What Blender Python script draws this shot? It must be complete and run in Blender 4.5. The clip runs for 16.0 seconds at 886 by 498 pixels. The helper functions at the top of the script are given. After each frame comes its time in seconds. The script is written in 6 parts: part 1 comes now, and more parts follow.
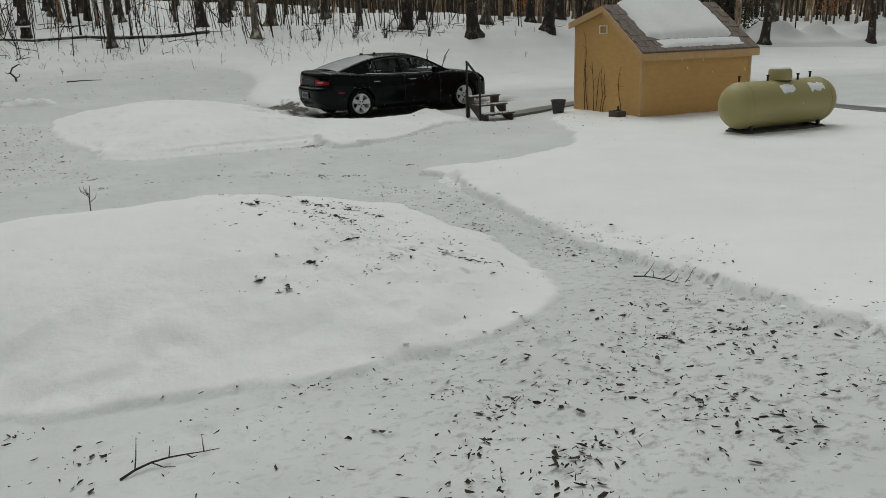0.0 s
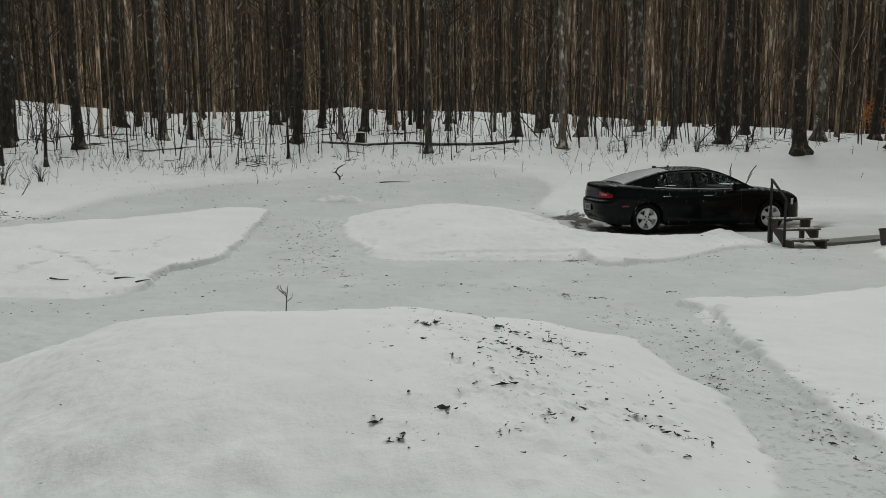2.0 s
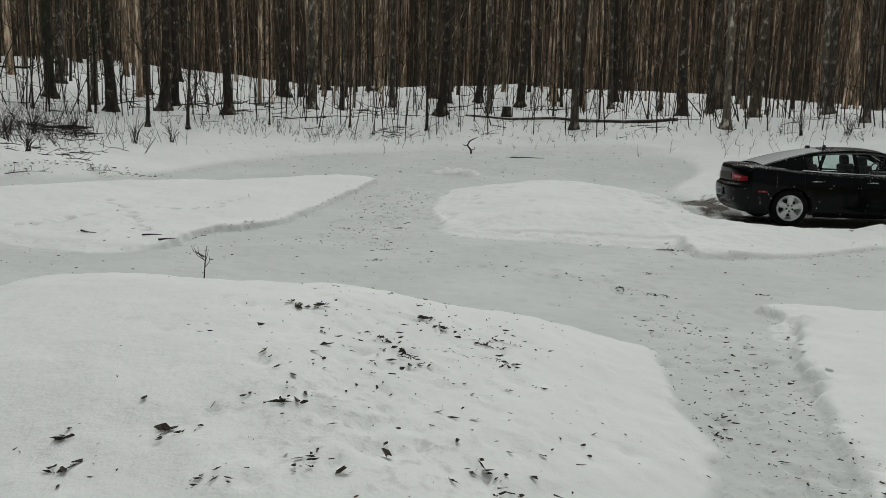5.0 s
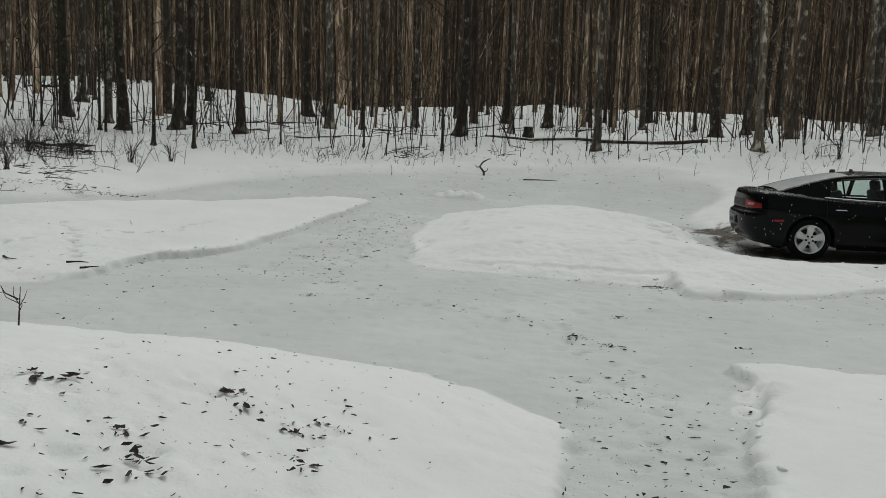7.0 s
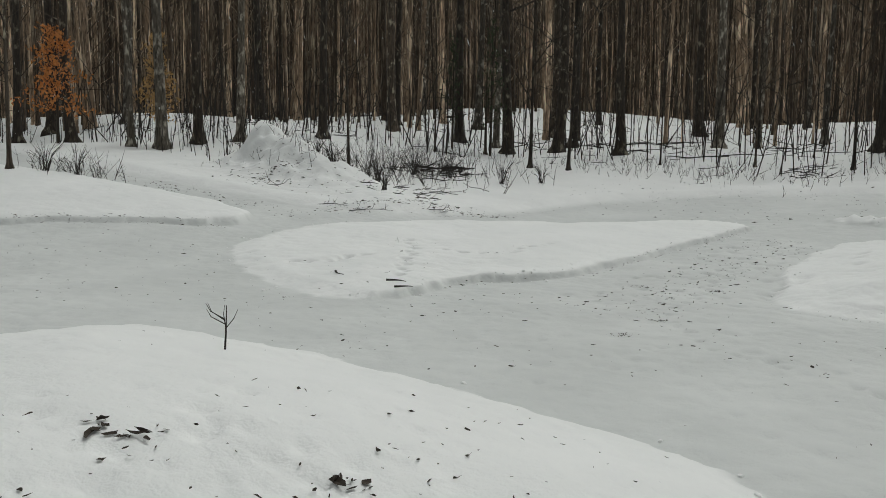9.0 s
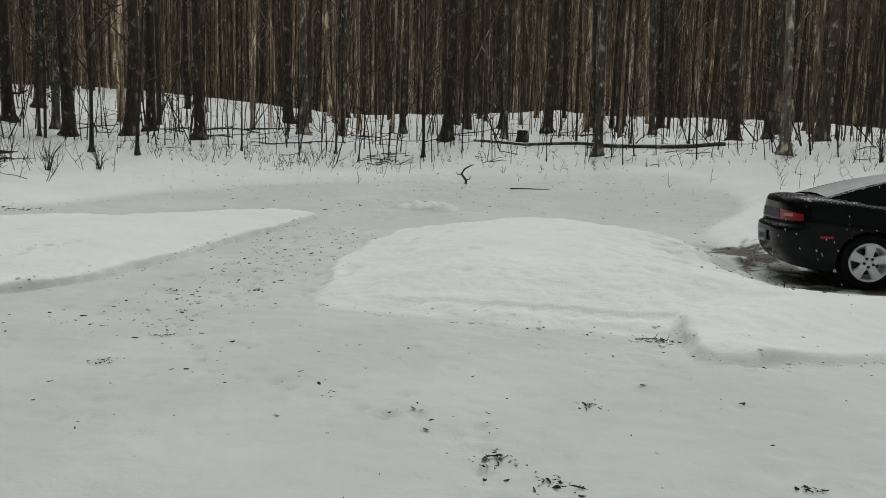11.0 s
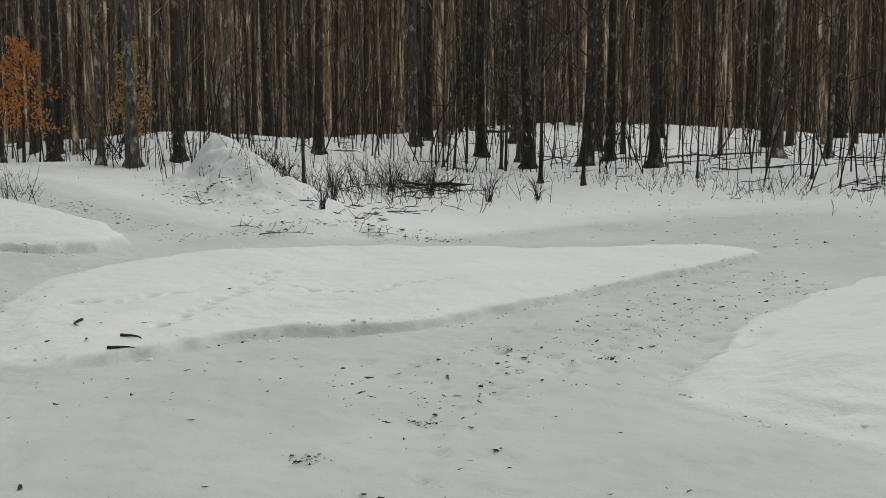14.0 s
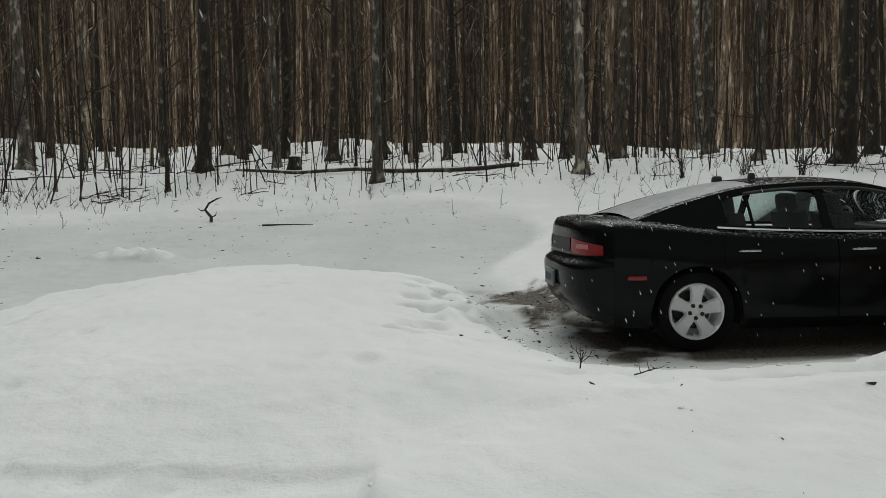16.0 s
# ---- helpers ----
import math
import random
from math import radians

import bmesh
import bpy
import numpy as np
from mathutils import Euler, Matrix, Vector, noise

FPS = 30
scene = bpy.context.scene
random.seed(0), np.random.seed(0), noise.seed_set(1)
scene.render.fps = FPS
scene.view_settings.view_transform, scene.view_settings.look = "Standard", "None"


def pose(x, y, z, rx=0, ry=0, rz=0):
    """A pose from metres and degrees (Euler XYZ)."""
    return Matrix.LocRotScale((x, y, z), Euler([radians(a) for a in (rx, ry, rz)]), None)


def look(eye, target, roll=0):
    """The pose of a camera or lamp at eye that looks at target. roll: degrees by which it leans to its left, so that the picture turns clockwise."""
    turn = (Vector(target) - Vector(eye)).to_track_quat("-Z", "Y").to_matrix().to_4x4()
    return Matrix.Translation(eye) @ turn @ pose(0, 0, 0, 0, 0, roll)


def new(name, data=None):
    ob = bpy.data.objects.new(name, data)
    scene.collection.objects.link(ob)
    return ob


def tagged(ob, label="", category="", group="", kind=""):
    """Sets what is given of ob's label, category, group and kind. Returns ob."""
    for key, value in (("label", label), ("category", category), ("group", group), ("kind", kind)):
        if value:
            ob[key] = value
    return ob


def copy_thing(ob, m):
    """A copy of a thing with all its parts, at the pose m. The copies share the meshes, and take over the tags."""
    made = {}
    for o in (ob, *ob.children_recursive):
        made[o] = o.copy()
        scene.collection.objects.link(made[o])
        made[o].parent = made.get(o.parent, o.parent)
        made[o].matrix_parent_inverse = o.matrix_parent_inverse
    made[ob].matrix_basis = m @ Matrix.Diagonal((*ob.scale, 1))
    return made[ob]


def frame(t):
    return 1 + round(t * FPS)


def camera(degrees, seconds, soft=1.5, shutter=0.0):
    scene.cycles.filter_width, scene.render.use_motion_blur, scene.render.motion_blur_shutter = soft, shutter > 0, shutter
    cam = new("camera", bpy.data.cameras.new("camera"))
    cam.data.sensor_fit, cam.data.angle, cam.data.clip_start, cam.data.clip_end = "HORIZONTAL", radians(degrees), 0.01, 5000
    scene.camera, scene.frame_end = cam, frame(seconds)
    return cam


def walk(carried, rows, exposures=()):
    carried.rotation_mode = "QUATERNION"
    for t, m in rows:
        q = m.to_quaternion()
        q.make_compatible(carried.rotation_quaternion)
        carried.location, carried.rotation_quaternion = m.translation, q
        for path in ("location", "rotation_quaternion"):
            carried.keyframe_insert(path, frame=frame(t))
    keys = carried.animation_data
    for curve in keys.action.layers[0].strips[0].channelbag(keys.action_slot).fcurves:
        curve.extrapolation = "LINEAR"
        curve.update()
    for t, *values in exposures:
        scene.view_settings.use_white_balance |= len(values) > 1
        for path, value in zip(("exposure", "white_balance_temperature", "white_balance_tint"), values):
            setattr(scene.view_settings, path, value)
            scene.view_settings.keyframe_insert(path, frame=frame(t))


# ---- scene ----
cam = camera(57.6, 16.0, soft=0.9)
PATH = [
    (0, (-4.398, -1.169, 2.239), (-3.337, 0.436, 1.692), -1.7),
    (0.5, (-4.076, -0.989, 2.255), (-3.281, 0.775, 1.747), -1.5),
    (1, (-3.705, -0.831, 2.238), (-3.244, 1.087, 1.91), -1.1),
    (1.5, (-3.353, -0.651, 2.175), (-2.974, 1.294, 1.906), -0.5),
    (2, (-2.932, -0.434, 2.136), (-2.559, 1.512, 1.866), -0.3),
    (2.5, (-2.544, -0.209, 2.109), (-2.307, 1.755, 1.812), 0.5),
    (3, (-2.199, 0.052, 2.079), (-1.995, 2.019, 1.782), 0.1),
    (3.5, (-1.86, 0.274, 2.022), (-1.677, 2.243, 1.721), 0.2),
    (4, (-1.54, 0.575, 1.943), (-1.412, 2.548, 1.641), 0.7),
    (4.5, (-1.166, 0.826, 1.819), (-1.191, 2.801, 1.504), 1.1),
    (4.7, (-1.025, 0.942, 1.793), (-1.1, 2.916, 1.477), 1.0),
    (6.8, (0.226, 2.332, 1.767), (0.106, 4.312, 1.505), 2.3),
    (7, (0.293, 2.489, 1.778), (0.084, 4.46, 1.513), 1.7),
    (7.5, (0.385, 2.903, 1.73), (0.15, 4.872, 1.475), 1.6),
    (8, (0.495, 3.29, 1.68), (-0.188, 5.153, 1.425), -0.3),
    (8.5, (0.508, 3.74, 1.645), (-0.566, 5.408, 1.389), 0.5),
    (9, (0.599, 4.249, 1.603), (-0.518, 5.893, 1.383), 0.6),
    (9.5, (0.717, 4.673, 1.575), (-0.103, 6.486, 1.376), 1.9),
    (10, (0.826, 5.104, 1.592), (0.459, 7.062, 1.412), 2.1),
    (10.2, (0.875, 5.28, 1.581), (0.631, 7.256, 1.387), 1.5),
    (12.3, (1.054, 7.029, 1.478), (0.757, 8.991, 1.23), 0.3),
    (12.5, (1.104, 7.191, 1.467), (0.616, 9.119, 1.252), 1.5),
    (13, (1.162, 7.582, 1.459), (0.374, 9.405, 1.222), 1.7),
    (13.5, (1.139, 8.087, 1.469), (0.258, 9.868, 1.242), 0.8),
    (14, (1.059, 8.674, 1.435), (-0.255, 10.173, 1.267), -0.1),
    (14.5, (1.084, 9.116, 1.427), (-0.237, 10.613, 1.305), 1.8),
    (15, (1.514, 9.261, 1.453), (0.89, 11.158, 1.348), 1.7),
    (15.5, (1.763, 9.54, 1.396), (1.787, 11.537, 1.283), 2.0),
    (16, (2.183, 9.838, 1.385), (2.369, 11.824, 1.240), -0.7),
]
walk(cam, [(t, look(eye, target, roll)) for t, eye, target, roll in PATH],
     exposures=[(0, -0.76, 6500, 4), (5, -0.74, 6500, 4), (9, -0.70, 6500, 4), (12.5, -0.62, 6500, 4), (16, -0.62, 6500, 4)])

# ---------------------------------------------------------------- light
world = bpy.data.worlds.new("winter_sky")
scene.world = world
world.use_nodes = True
wn, wl = world.node_tree.nodes, world.node_tree.links
sky = wn.new("ShaderNodeTexSky")
sky.sky_type = "NISHITA"
sky.sun_disc = False
SUN_UP, SUN_TURN = 62, 10
sky.sun_elevation, sky.sun_rotation = radians(SUN_UP), radians(SUN_TURN)
sky.air_density, sky.dust_density, sky.ozone_density = 1.0, 6.0, 1.0
grey = wn.new("ShaderNodeHueSaturation")          # cloud cover takes the blue out of the sky
grey.inputs["Saturation"].default_value = 0.12
wl.new(sky.outputs[0], grey.inputs["Color"])
wl.new(grey.outputs[0], wn["Background"].inputs["Color"])
wn["Background"].inputs["Strength"].default_value = 0.13

sun = new("sun", bpy.data.lights.new("sun", "SUN"))
sun.data.energy, sun.data.angle, sun.data.color = 0.6, radians(60), (1.0, 0.985, 0.96)
sun_way = Vector((math.sin(radians(SUN_TURN)) * math.cos(radians(SUN_UP)), math.cos(radians(SUN_TURN)) * math.cos(radians(SUN_UP)), math.sin(radians(SUN_UP))))
sun.matrix_world = look(sun_way * 60, (0, 0, 0))


# ---------------------------------------------------------------- materials
def material(name, base=(0.5, 0.5, 0.5), rough=0.6, metal=0.0, **more):
    m = bpy.data.materials.new(name)
    m.use_nodes = True
    b = m.node_tree.nodes["Principled BSDF"]
    b.inputs["Base Color"].default_value = (*base, 1)
    b.inputs["Roughness"].default_value = rough
    b.inputs["Metallic"].default_value = metal
    for key, value in more.items():
        b.inputs[key.replace("_", " ")].default_value = value
    return m


def add(m, kind, **values):
    n = m.node_tree.nodes.new(kind)
    for key, value in values.items():
        n.inputs[key.replace("_", " ")].default_value = value
    return n


def wire(m, a, b):
    m.node_tree.links.new(a, b)


def bsdf(m):
    return m.node_tree.nodes["Principled BSDF"]


def coords(m, space="Object", scale=(1, 1, 1)):
    c = add(m, "ShaderNodeTexCoord")
    s = add(m, "ShaderNodeMapping", Scale=scale)
    wire(m, c.outputs[space], s.inputs["Vector"])
    return s.outputs[0]


def grain(m, vec, scale, detail=4.0, rough=0.55):
    n = add(m, "ShaderNodeTexNoise", Scale=scale, Detail=detail, Roughness=rough)
    wire(m, vec, n.inputs["Vector"])
    return n.outputs["Fac"]


def ramp(m, fac, *stops):
    r = add(m, "ShaderNodeValToRGB")
    while len(r.color_ramp.elements) < len(stops):
        r.color_ramp.elements.new(0.5)
    for e, (at, c) in zip(r.color_ramp.elements, stops):
        e.position, e.color = at, (*c, 1)
    wire(m, fac, r.inputs["Fac"])
    return r.outputs["Color"]


def mix(m, fac, a, b, how="MIX"):
    n = m.node_tree.nodes.new("ShaderNodeMix")
    n.data_type, n.blend_type = "RGBA", how
    for value, socket in ((fac, n.inputs[0]), (a, n.inputs[6]), (b, n.inputs[7])):
        if isinstance(value, (int, float)):
            socket.default_value = value
        elif isinstance(value, tuple):
            socket.default_value = (*value, 1)
        else:
            wire(m, value, socket)
    return n.outputs[2]


def bump(m, height, strength=0.3, distance=0.02, under=None):
    n = add(m, "ShaderNodeBump", Strength=strength, Distance=distance)
    wire(m, height, n.inputs["Height"])
    if under is not None:
        wire(m, under, n.inputs["Normal"])
    wire(m, n.outputs[0], bsdf(m).inputs["Normal"])
    return n.outputs[0]


def attribute(m, name):
    n = m.node_tree.nodes.new("ShaderNodeAttribute")
    n.attribute_name = name
    return n.outputs["Fac"]


def snow_ground():
    m = material("snow_ground", rough=0.75)
    v = coords(m)
    fresh = ramp(m, grain(m, v, 0.9, 5), (0.3, (0.80, 0.81, 0.80)), (0.75, (0.86, 0.865, 0.855)))
    packed = mix(m, grain(m, v, 5.0, 6), (0.553, 0.568, 0.558), (0.642, 0.658, 0.645))
    packed = mix(m, ramp(m, grain(m, v, 0.7, 4), (0.42, (0, 0, 0)), (0.7, (1, 1, 1))), packed, (0.673, 0.688, 0.675))
    c = mix(m, attribute(m, "packed"), fresh, packed)
    spots = ramp(m, grain(m, v, 14.0, 5, 0.65), (0.52, (0, 0, 0)), (0.66, (1, 1, 1)))
    dirt = mix(m, grain(m, v, 40.0), (0.05, 0.045, 0.035), (0.16, 0.14, 0.11))
    k = m.node_tree.nodes.new("ShaderNodeMath")
    k.operation = "MULTIPLY"
    wire(m, spots, k.inputs[0])
    wire(m, attribute(m, "littered"), k.inputs[1])
    c = mix(m, k.outputs[0], c, dirt)
    gravel = ramp(m, grain(m, v, 32.0, 4, 0.7), (0.34, (0.014, 0.011, 0.008)), (0.52, (0.055, 0.043, 0.030)), (0.72, (0.26, 0.22, 0.17)))
    c = mix(m, attribute(m, "gravel"), c, gravel)
    wire(m, c, bsdf(m).inputs["Base Color"])
    n = bump(m, grain(m, v, 7.0, 7, 0.65), 0.55, 0.035)
    bump(m, grain(m, v, 60.0, 4, 0.7), 0.4, 0.007, n)
    return m


def bark(name, dark, light, pale, pale_amount=0.62, space="Object", tall=1.6, tones=(0.28, 0.42, 0.60, 0.85)):
    m = material(name, rough=0.92)
    info = m.node_tree.nodes.new("ShaderNodeObjectInfo")
    geo = m.node_tree.nodes.new("ShaderNodeNewGeometry")
    v = coords(m, space, (9, 9, 1.3))
    c = ramp(m, grain(m, v, 2.2, 7, 0.65), (0.30, dark), (0.68, light))
    patch = ramp(m, grain(m, coords(m, space, (3, 3, tall)), 1.7, 6, 0.6), (pale_amount, (0, 0, 0)), (pale_amount + 0.13, (1, 1, 1)))
    c = mix(m, patch, c, pale)
    # each stem its own tone: most are dark, a few pale
    both = m.node_tree.nodes.new("ShaderNodeMath")
    wire(m, info.outputs["Random"], both.inputs[0])
    wire(m, geo.outputs["Random Per Island"], both.inputs[1])
    part_of = m.node_tree.nodes.new("ShaderNodeMath")
    part_of.operation = "FRACT"
    wire(m, both.outputs[0], part_of.inputs[0])
    tone = add(m, "ShaderNodeFloatCurve")
    c_ = tone.mapping.curves[0]
    c_.points[0].location, c_.points[1].location = (0.0, tones[0]), (1.0, tones[3])
    c_.points.new(0.55, tones[1])
    c_.points.new(0.82, tones[2])
    tone.mapping.update()
    wire(m, part_of.outputs[0], tone.inputs["Value"])
    wide = m.node_tree.nodes.new("ShaderNodeMath")
    wide.operation = "MULTIPLY"
    wide.inputs[1].default_value = 2.1
    wire(m, tone.outputs[0], wide.inputs[0])
    hsv = add(m, "ShaderNodeHueSaturation")
    wire(m, c, hsv.inputs["Color"])
    wire(m, wide.outputs[0], hsv.inputs["Value"])
    wire(m, hsv.outputs[0], bsdf(m).inputs["Base Color"])
    bump(m, grain(m, v, 5.0, 5, 0.7), 0.7, 0.03)
    return m


def speckled(name, a, b, scale, rough, strength=0.15, stretch=(1, 1, 1), **more):
    m = material(name, rough=rough, **more)
    v = coords(m, "Object", stretch)
    n1, n2 = grain(m, v, scale, 5, 0.6), grain(m, v, scale * 0.13, 4)
    c = ramp(m, n1, (0.32, a), (0.7, b))
    c = mix(m, 0.35, c, ramp(m, n2, (0.3, a), (0.7, b)))
    wire(m, c, bsdf(m).inputs["Base Color"])
    bump(m, n1, strength, 0.01)
    return m


def dusted(name, base, rough, scale=26.0, amount=0.55, **more):
    """A finish with a thin dusting of snow on whatever faces up."""
    m = material(name, base, rough, **more)
    v = coords(m)
    geo = m.node_tree.nodes.new("ShaderNodeNewGeometry")
    split = m.node_tree.nodes.new("ShaderNodeSeparateXYZ")
    wire(m, geo.outputs["Normal"], split.inputs[0])
    up = add(m, "ShaderNodeMapRange", From_Min=0.55, From_Max=0.98)
    wire(m, split.outputs["Z"], up.inputs["Value"])
    cover = ramp(m, grain(m, v, scale, 6, 0.7), (amount, (0, 0, 0)), (amount + 0.16, (1, 1, 1)))
    k = m.node_tree.nodes.new("ShaderNodeMath")
    k.operation = "MULTIPLY"
    wire(m, up.outputs[0], k.inputs[0])
    wire(m, cover, k.inputs[1])
    wire(m, mix(m, k.outputs[0], base, (0.78, 0.79, 0.79)), bsdf(m).inputs["Base Color"])
    wire(m, mix(m, k.outputs[0], (rough,) * 3, (0.8,) * 3), bsdf(m).inputs["Roughness"])
    return m


SNOW = snow_ground()
FRESH = speckled("fresh_snow", (0.80, 0.81, 0.80), (0.87, 0.875, 0.87), 12, 0.75, 0.3)
BARK = bark("grey_bark", (0.010, 0.008, 0.006), (0.23, 0.195, 0.150), (0.58, 0.53, 0.44), 0.52, tones=(0.24, 0.34, 0.46, 0.58))
BARK_DARK = bark("dark_bark", (0.009, 0.007, 0.005), (0.085, 0.065, 0.047), (0.36, 0.32, 0.24), 0.56)
BARK_FAR = bark("woodland_bark", (0.010, 0.007, 0.005), (0.27, 0.192, 0.128), (0.60, 0.49, 0.36), 0.52, tall=0.45, tones=(0.12, 0.34, 0.78, 1.0))
TWIG = speckled("twig_wood", (0.012, 0.010, 0.008), (0.042, 0.034, 0.027), 30, 0.9)
LEAF_BROWN = speckled("dead_leaf", (0.018, 0.014, 0.010), (0.060, 0.044, 0.030), 20, 0.9)
LEAF_RUST = speckled("rust_leaf", (0.42, 0.14, 0.035), (0.62, 0.28, 0.08), 6, 0.85)
LEAF_TAN = speckled("tan_leaf", (0.40, 0.24, 0.09), (0.60, 0.40, 0.18), 6, 0.85)
LEAF_GREEN = speckled("needle_green", (0.018, 0.028, 0.012), (0.05, 0.07, 0.03), 6, 0.9)
PAINT = dusted("black_car_paint", (0.004, 0.0045, 0.005), 0.12, 34, 0.53, Specular_IOR_Level=0.12)
TRIM = material("black_plastic", (0.012, 0.012, 0.012), 0.55)
CHROME = material("satin_chrome", (0.62, 0.63, 0.64), 0.22, 1.0)
ALLOY = speckled("painted_alloy", (0.66, 0.67, 0.67), (0.78, 0.79, 0.79), 25, 0.42, 0.03, Metallic=0.1)
RUBBER = speckled("tyre_rubber", (0.003, 0.003, 0.003), (0.007, 0.007, 0.007), 60, 0.9, Specular_IOR_Level=0.2)
RED_LENS = material("red_lens", (0.21, 0.005, 0.010), 0.12)
PINK_LENS = material("pink_lens", (0.45, 0.13, 0.13), 0.15)
CLEAR_LENS = material("clear_lens", (0.55, 0.56, 0.57), 0.1, Coat_Weight=0.8)
PLATE = speckled("plate_enamel", (0.12, 0.125, 0.13), (0.20, 0.205, 0.215), 30, 0.4)
PLATE_INK = material("plate_ink", (0.03, 0.04, 0.07), 0.5)
SEAT = speckled("seat_cloth", (0.012, 0.012, 0.013), (0.028, 0.028, 0.030), 60, 0.9)
# rear window: its grey-white reflection is put into the colour
GREY_PANE = speckled("reflection_grey_glass", (0.24, 0.25, 0.26), (0.46, 0.47, 0.48), 9, 0.35, 0.05)


def window_glass(name, tint):
    m = bpy.data.materials.new(name)
    m.use_nodes = True
    n = m.node_tree.nodes
    n.remove(n["Principled BSDF"])
    clear = n.new("ShaderNodeBsdfTransparent")
    clear.inputs["Color"].default_value = (*tint, 1)
    shine = n.new("ShaderNodeBsdfGlossy")
    shine.inputs["Roughness"].default_value = 0.03
    fres = n.new("ShaderNodeFresnel")
    fres.inputs["IOR"].default_value = 1.5
    join = n.new("ShaderNodeMixShader")
    wire(m, fres.outputs[0], join.inputs[0])
    wire(m, clear.outputs[0], join.inputs[1])
    wire(m, shine.outputs[0], join.inputs[2])
    wire(m, join.outputs[0], n["Material Output"].inputs["Surface"])
    return m


GLASS = window_glass("green_tinted_glass", (0.80, 0.90, 0.87))


# ---------------------------------------------------------------- mesh helpers
def thing(name, at, label, category, group="", turn=0.0, kind=""):
    ob = new(name)
    ob.empty_display_size = 0.1
    ob.matrix_world = pose(*at, 0, 0, turn)
    return tagged(ob, label, category, group, kind)


def finish(bm, smooth=True, angle=40):
    bmesh.ops.recalc_face_normals(bm, faces=bm.faces)
    lim = radians(angle)
    for f in bm.faces:
        f.smooth = smooth
    if smooth:
        for e in bm.edges:
            if len(e.link_faces) == 2 and e.calc_face_angle(0) > lim:
                e.smooth = False


def part(name, bm, mat, parent=None, label="", smooth=True, angle=40, at=None):
    finish(bm, smooth, angle)
    me = bpy.data.meshes.new(name)
    bm.to_mesh(me)
    bm.free()
    me.materials.append(mat)
    ob = new(name, me)
    if parent is not None:
        ob.parent = parent
    if at is not None:
        ob.matrix_local = at
    if label:
        ob["label"] = label
    return ob


def box(bm, lo, hi, bevel=0.0, m=None):
    made = bmesh.ops.create_cube(bm, size=1.0)["verts"]
    lo, hi = Vector(lo), Vector(hi)
    for v in made:
        v.co = Vector([(a + b) / 2 + c * (b - a) for a, b, c in zip(lo, hi, v.co)])
    if bevel:
        es = list({e for v in made for e in v.link_edges})
        made = [v for v in bmesh.ops.bevel(bm, geom=es, offset=bevel, segments=2, affect="EDGES", profile=0.6)["verts"]]
    if m is not None:
        bmesh.ops.transform(bm, matrix=m, verts=list(set(made)))
    return made


def tube(bm, pts, radii, sides=8, cap=True, squash=1.0):
    """A tapered tube along a line of points."""
    rings, prev = [], None
    pts = [Vector(p) for p in pts]
    for i, p in enumerate(pts):
        d = (pts[min(i + 1, len(pts) - 1)] - pts[max(i - 1, 0)]).normalized()
        if prev is None:
            prev = d.orthogonal().normalized()
        prev = (prev - d * prev.dot(d)).normalized()
        side = d.cross(prev)
        r = radii[i]
        rings.append([bm.verts.new(p + prev * (math.cos(a) * r) + side * (math.sin(a) * r * squash)) for a in (2 * math.pi * k / sides for k in range(sides))])
    for a, b in zip(rings, rings[1:]):
        for k in range(sides):
            bm.faces.new((a[k], a[(k + 1) % sides], b[(k + 1) % sides], b[k]))
    if cap:
        bm.faces.new(rings[0][::-1])
        bm.faces.new(rings[-1])
    return rings


def lathe(bm, profile, axis="Y", segments=32, m=None):
    """A turned form from (radius, along) pairs."""
    rings = []
    for r, h in profile:
        ring = []
        for k in range(segments):
            a = 2 * math.pi * k / segments
            c, s = r * math.cos(a), r * math.sin(a)
            ring.append(bm.verts.new((c, h, s) if axis == "Y" else ((h, c, s) if axis == "X" else (c, s, h))))
        rings.append(ring)
    for a, b in zip(rings, rings[1:]):
        for k in range(segments):
            bm.faces.new((a[k], a[(k + 1) % segments], b[(k + 1) % segments], b[k]))
    if m is not None:
        bmesh.ops.transform(bm, matrix=m, verts=[v for ring in rings for v in ring])
    return rings


def grid_faces(bm, rows, keep=None):
    vs = [[bm.verts.new(p) for p in row] for row in rows]
    for i in range(len(vs) - 1):
        for j in range(len(vs[0]) - 1):
            if keep is None or keep(i, j):
                bm.faces.new((vs[i][j], vs[i][j + 1], vs[i + 1][j + 1], vs[i + 1][j]))
    loose = [v for v in bm.verts if not v.link_faces]
    bmesh.ops.delete(bm, geom=loose, context="VERTS")


def curve(x, *pts):
    """Smooth value at x through (x, value) pairs."""
    if x <= pts[0][0]:
        return pts[0][1]
    for k in range(len(pts) - 1):
        (a, va), (b, vb) = pts[k], pts[k + 1]
        if x <= b:
            sa = (vb - pts[k - 1][1]) / (b - pts[k - 1][0]) if k else (vb - va) / (b - a)
            sb = (pts[k + 2][1] - va) / (pts[k + 2][0] - a) if k + 2 < len(pts) else (vb - va) / (b - a)
            u, h = (x - a) / (b - a), b - a
            return (2 * u ** 3 - 3 * u ** 2 + 1) * va + (u ** 3 - 2 * u ** 2 + u) * h * sa + (3 * u ** 2 - 2 * u ** 3) * vb + (u ** 3 - u ** 2) * h * sb
    return pts[-1][1]


